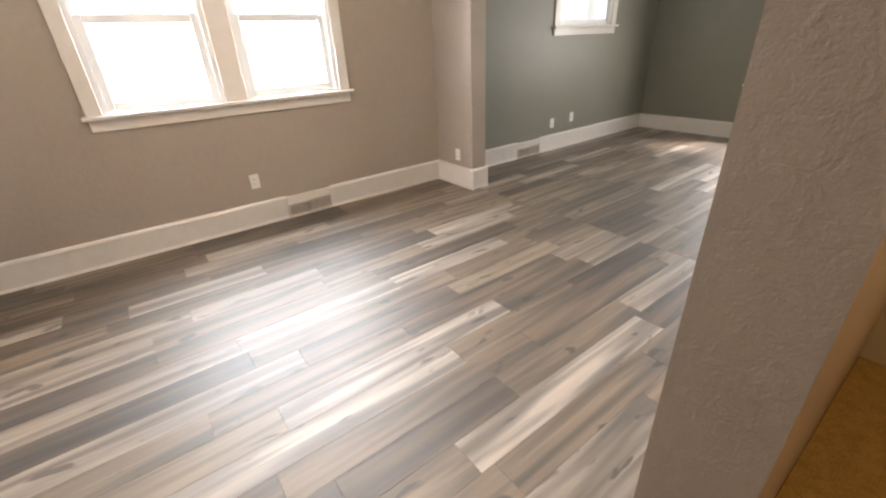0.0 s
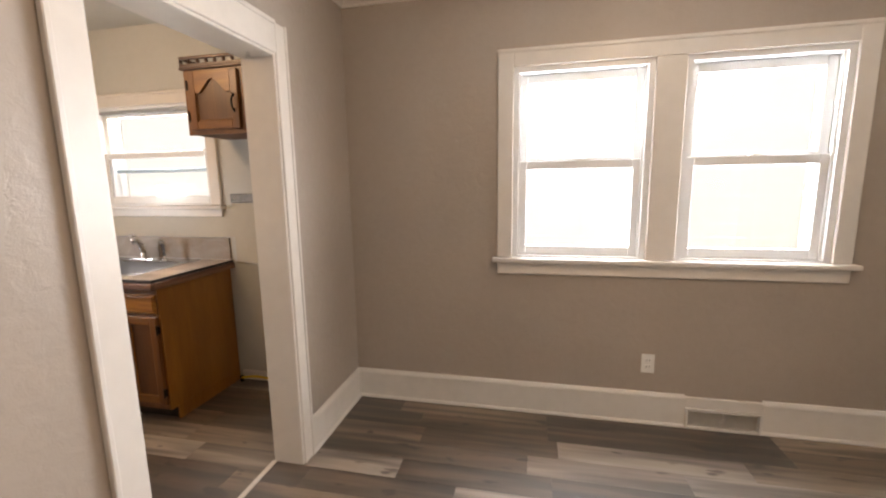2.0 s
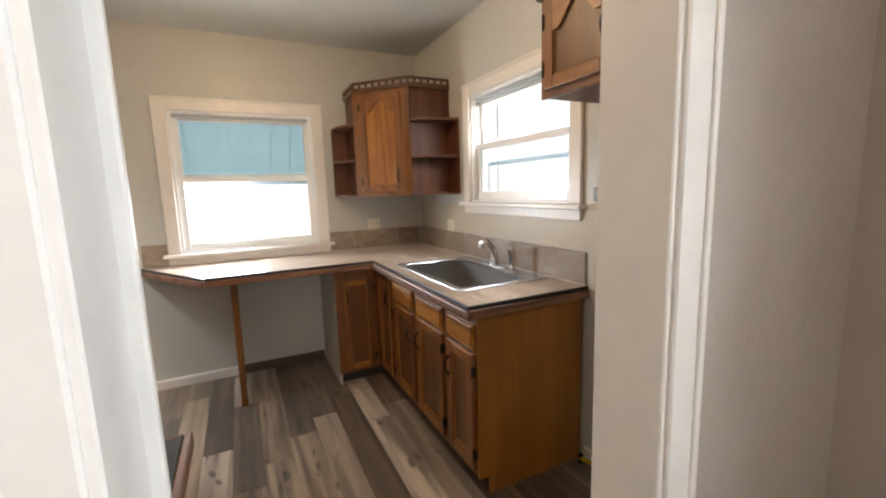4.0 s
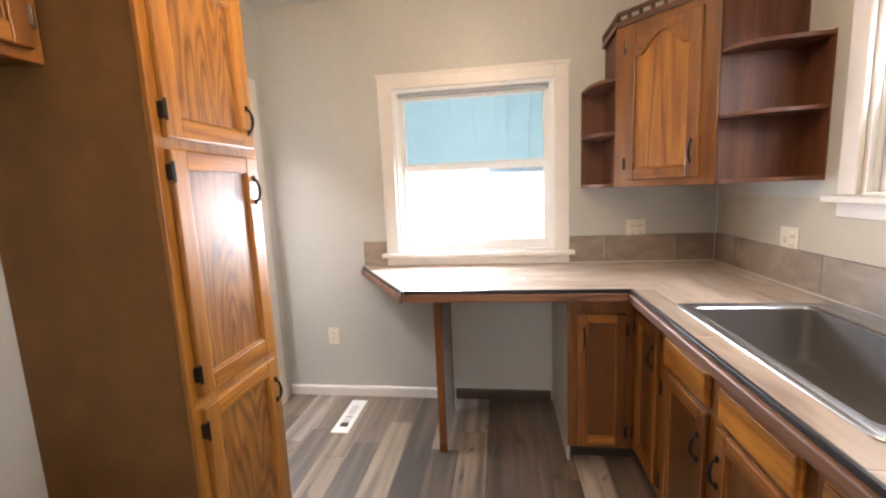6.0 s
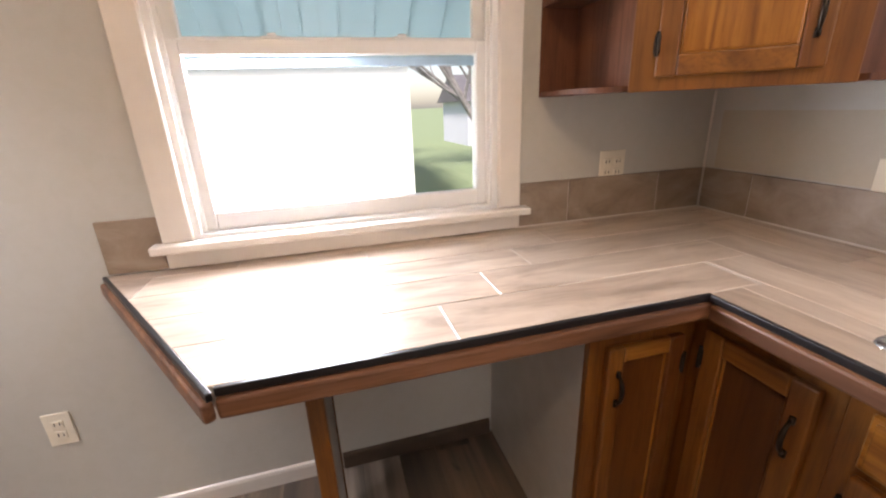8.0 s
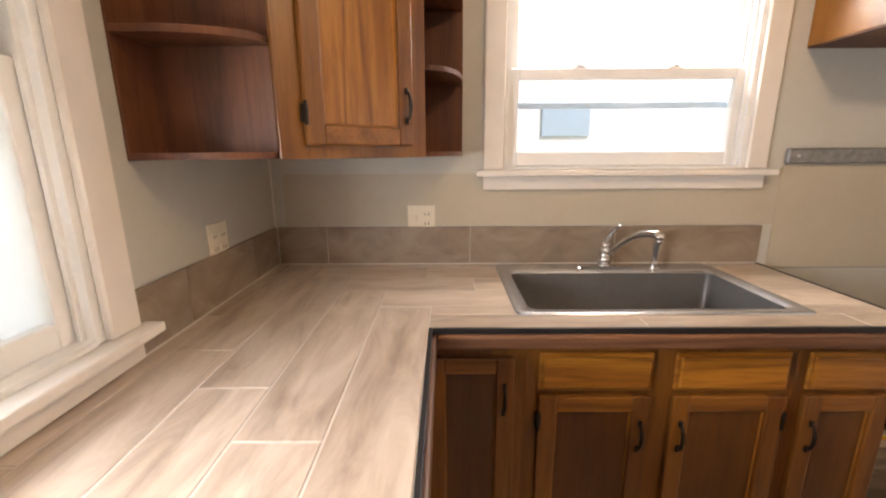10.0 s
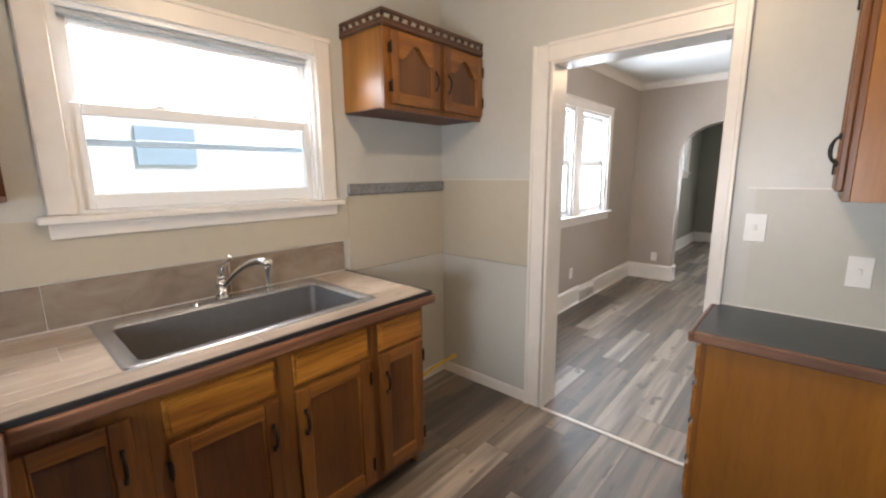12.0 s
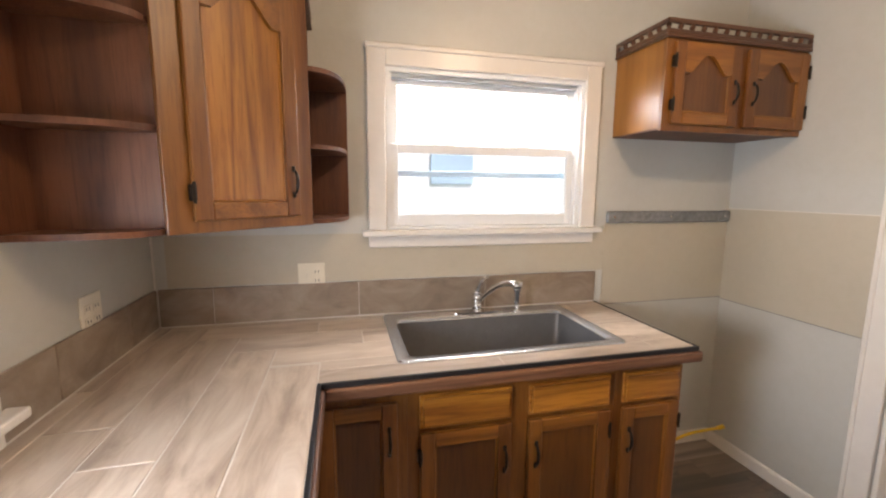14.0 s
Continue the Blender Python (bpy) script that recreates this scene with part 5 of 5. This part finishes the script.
def gas_hose():
    ob = thing("gas_hose", (-0.9, 0.0, 0.02), "yellow gas connector hose lying across the range space", "hose")
    bm = bmesh.new()
    pts = []
    for i in range(25):
        u = i / 24
        pts.append((-0.96 + 0.74 * u, 0.015 - 0.09 * u + 0.012 * math.sin(9 * u), 0.030 + 0.135 * u ** 1.3 + 0.008 * math.sin(11 * u)))
    tube(bm, pts, 0.0085, 10)
    part("tube", bm, YELLOW, ob, "", True)
    bm = bmesh.new()
    e = Vector(pts[-1])
    cyl(bm, e, e + Vector((0.035, -0.006, 0.010)), 0.013, 0.013, 6)
    part("nut", bm, YELLOW, ob)
    bm = bmesh.new()
    cyl(bm, (-0.955, 0.02, 0.0), (-0.955, 0.02, 0.045), 0.014, 0.014, 12)
    part("stub_pipe", bm, BRONZE, ob)


gas_hose()



def ceiling_lamp(name, x, y, label):
    ob = thing(name, (x, y, H), label, "lamp")
    bm = bmesh.new()
    cyl(bm, (x, y, H - 0.025), (x, y, H - 0.0005), 0.075, 0.085, 28)
    cyl(bm, (x, y, H - 0.055), (x, y, H - 0.025), 0.030, 0.034, 20)
    part("canopy", bm, WHITE_PLATE, ob)
    bm = bmesh.new()
    bmesh.ops.create_uvsphere(bm, u_segments=16, v_segments=10, radius=0.032, matrix=Matrix.Translation((x, y, H - 0.085)))
    b = part("bulb", bm, BULB, ob, "lit warm bulb", True)
    b.visible_shadow = False


ceiling_lamp("ceiling_lamp", -1.40, -1.38, "small white ceiling lampholder with a lit bulb")
ceiling_lamp("ceiling_lamp", 1.85, -1.75, "small white ceiling lampholder with a lit bulb")


# ---- outdoors ----
GZ = -0.60
bm = bmesh.new()
g = bmesh.ops.create_grid(bm, x_segments=2, y_segments=2, size=1500.0, matrix=Matrix.Translation((0, 0, GZ)))
solid("ground", bm, GRASS, "green spring lawn around the house", "lawn", kind="structure")


def neighbour(name, x0, x1, y, label, openings):
    """House side with lap siding boards and covered windows."""
    ob = thing(name, ((x0 + x1) / 2, y, GZ), label, "house")
    z = GZ
    top = 5.2
    bx("wall", (x0, y + 0.02, GZ), (x1, y + 6.0, top), SIDING, ob, 0)
    n = 0
    while z < top:
        bm = bmesh.new()
        Mb = Matrix.Translation((0, y, z)) @ pose(0, 0, 0, 2.2)
        box(bm, (x0, -0.006, 0), (x1, 0.012, 0.215), 0, Mb)
        part("siding_board", bm, SIDING, ob)
        z += 0.2
        n += 1
    for a, b, z0, z1 in openings:
        bx("window", (a, y - 0.035, z0), (b, y - 0.015, z1), SHUTTER, ob, 0.004, "blue-grey covered window")
    bm = bmesh.new()
    prism(bm, [(y - 0.5, top), (y + 6.5, top), (y + 3.0, top + 2.6)], x0 - 0.3, x1 + 0.3, Matrix(((0, 0, 1, 0), (1, 0, 0, 0), (0, 1, 0, 0), (0, 0, 0, 1))))
    part("roof", bm, ROOF, ob)


neighbour("neighbour_house", -9.5, 18.0, 4.2, "white lap-sided neighbouring house with a covered window", [(-1.00, -0.35, 1.59, 2.05)])


def far_house(name, x, y, w, d, h, label, siding=SIDING, windows=(-0.25, 0.25)):
    ob = thing(name, (x, y, GZ), label, "house")
    bx("wall", (x - d, y - w / 2, GZ), (x, y + w / 2, GZ + h), siding, ob, 0)
    bm = bmesh.new()
    prism(bm, [(x - d - 0.3, GZ + h), (x + 0.3, GZ + h), (x - d / 2, GZ + h + 1.4)], y - w / 2 - 0.3, y + w / 2 + 0.3, Matrix(((1, 0, 0, 0), (0, 0, 1, 0), (0, 1, 0, 0), (0, 0, 0, 1))))
    part("roof", bm, ROOF, ob)
    for k in windows:
        bx("window", (x, y + w * k - 0.5, GZ + 0.9), (x + 0.04, y + w * k + 0.5, GZ + 2.0), SHUTTER, ob, 0)


far_house("garden_building", -22.5, 10.6, 9.5, 4.5, 2.2, "low pale grey building with a grey roof across the lawn", GREY_SIDING)
# Made-up white building, sunlit so the west panes look overexposed.
far_house("white_glare_block", -9.5, -4.0, 8.4, 6.0, 3.0, "added white block with a grey roof that whitens the west window view", windows=())


def tree(name, x, y, seed, h, label, stems=()):
    rng = random.Random(seed)
    ob = thing(name, (x, y, GZ), label, "tree", "bare trees on the lawn")
    bm = bmesh.new()
    tips = []

    def limb(p, d, L, r, depth):
        pts, rs = [p], [r]
        q = p
        for i in range(4):
            k_ = 0.18 if depth else 0.05
            d = (d + Vector((rng.uniform(-k_, k_), rng.uniform(-k_, k_), rng.uniform(-.02, .10)))).normalized()
            q = q + d * (L / 4)
            pts.append(q)
            rs.append(r * (1 - 0.42 * (i + 1) / 4))
        tube(bm, pts, rs, 6 if depth else 10)
        if depth < 3:
            for k in range(3 if depth else 4):
                a = rng.uniform(0, 2 * math.pi)
                s = rng.uniform(0.5, 0.95)
                nd_ = (d + Vector((math.cos(a), math.sin(a), rng.uniform(-0.1, 0.5))) * s).normalized()
                limb(pts[rng.choice((2, 3, 4))], nd_, L * rng.uniform(0.55, 0.8), rs[-1] * 0.75, depth + 1)
        else:
            tips.append(q)

    if stems:
        tube(bm, [(x, y, GZ - 0.05), (x, y, GZ + 0.12), (x - 0.02, y, GZ + 0.5), (x, y, GZ + 0.95)], [0.34, 0.25, 0.22, 0.21], 12)
        for lean_x, lean_y, r in stems:
            limb(Vector((x, y, GZ + 0.75)), Vector((lean_x, lean_y, 1)).normalized(), h * 0.42, r, 0)
    else:
        limb(Vector((x, y, GZ)), Vector((0.05, 0.05, 1)), h * 0.36, 0.16, 0)
    part("trunk", bm, HAZY_BARK, ob)
    bm = bmesh.new()
    for t in tips:
        for _ in range(34):
            c = t + Vector((rng.gauss(0, 0.3), rng.gauss(0, 0.3), rng.gauss(0, 0.25)))
            m = Matrix.Translation(c) @ Euler((rng.uniform(0, 6), rng.uniform(0, 6), rng.uniform(0, 6))).to_matrix().to_4x4()
            s = rng.uniform(0.03, 0.08)
            vs = [bm.verts.new(m @ Vector(v)) for v in ((-s, 0, 0), (0, -s * 0.5, 0), (s, 0, 0), (0, s * 0.5, 0))]
            bm.faces.new(vs)
    part("crown", bm, LEAF, ob, "sparse young leaves")


tree("tree", -15.1, 4.0, 4, 7.5, "bare tree forking low into several stems on the lawn", ((-0.1, -0.55, 0.14), (-0.15, -0.2, 0.12), (0.1, 0.12, 0.15), (0.2, -0.9, 0.07)))
tree("tree", -19.5, 1.6, 9, 8.5, "bare branching tree with sparse young leaves on the lawn")
tree("tree", -17.5, -6.5, 11, 9.0, "bare branching tree with sparse young leaves on the lawn")


def awning():
    ob = thing("window_awning", (-3.25, -1.34, 2.35), "turquoise ribbed metal awning outside the window", "awning")
    y0, y1 = -2.5, -0.24
    n = 26
    a, b = Vector((-3.255, 0, 2.40)), Vector((-4.1, 0, 1.615))
    for i in range(n):
        ya, yb = y0 + (y1 - y0) * i / n, y0 + (y1 - y0) * (i + 1) / n
        k = 0.012 if i % 2 else 0.0
        bm = bmesh.new()
        vs = []
        for p in (a, b):
            for y, up in ((ya, 0), (ya, 0.014), (yb, 0.014), (yb, 0)):
                vs.append(bm.verts.new((p.x, y + (0.0005 if y == ya else -0.0005), p.z + up + k)))
        for f in ((0, 1, 2, 3), (7, 6, 5, 4), (0, 4, 5, 1), (1, 5, 6, 2), (2, 6, 7, 3), (3, 7, 4, 0)):
            bm.faces.new([vs[j] for j in f])
        bmesh.ops.recalc_face_normals(bm, faces=bm.faces[:])
        part("slat", bm, AWNING, ob)
    bx("front_rail", (-4.12, y0, 1.598), (-4.09, y1, 1.622), POST, ob, 0.003)
    bx("post", (-4.15, -0.385, GZ), (-4.05, -0.265, 1.60), POST, ob, 0.006)


awning()

# ---- floor boards ----
def boards(x0, x1, y0, y1, seed, holes=()):
    """Vinyl boards along x with staggered ends; alike boards share a mesh."""
    rng = random.Random(seed)
    W, Ls = 0.150, (0.76, 0.92, 1.22)
    meshes = {}
    y = y1
    while y > y0 + 0.01:
        yb = max(y - W, y0)
        x = x0 - rng.uniform(0.1, 1.1)
        while x < x1 - 0.01:
            L = rng.choice(Ls)
            a, b = max(x, x0), min(x + L, x1)
            if b - a > 0.02:
                key = (round(b - a, 3), round(y - yb, 3))
                if key not in meshes:
                    bm = bmesh.new()
                    w, l, e = key[1] / 2 - 0.0003, key[0] / 2 - 0.0003, 0.0008
                    top = [bm.verts.new((sx * (l - e), sy * (w - e), 0)) for sx, sy in ((-1, -1), (1, -1), (1, 1), (-1, 1))]
                    low = [bm.verts.new((sx * l, sy * w, -0.0006)) for sx, sy in ((-1, -1), (1, -1), (1, 1), (-1, 1))]
                    bot = [bm.verts.new((sx * l, sy * w, -0.0039)) for sx, sy in ((-1, -1), (1, -1), (1, 1), (-1, 1))]
                    bm.faces.new(top)
                    for r, s in ((low, top), (bot, low)):
                        for i in range(4):
                            bm.faces.new((r[i], r[(i + 1) % 4], s[(i + 1) % 4], s[i]))
                    me = bpy.data.meshes.new("plank")
                    bm.to_mesh(me)
                    bm.free()
                    me.materials.append(PLANK)
                    meshes[key] = me
                ob = new("plank", meshes[key])
                ob.location = ((a + b) / 2, (y + yb) / 2, 0)
                ob.parent = floor
            x += L
        y = yb


boards(KX0, -0.155, KYS - 0.15, KYN, 3)
boards(-0.155, DX1 + 0.08, DYS - 0.19, 0.0, 5)
boards(DX1 + 0.08, LX1, LYS, LYN, 8)
bm = bmesh.new()
box(bm, (0.55, -5.05, -0.004), (3.4, DYS - 0.192, 0.004))
solid("hall_carpet", bm, CARPET, "tan carpet on the hall floor", "carpet", kind="structure")
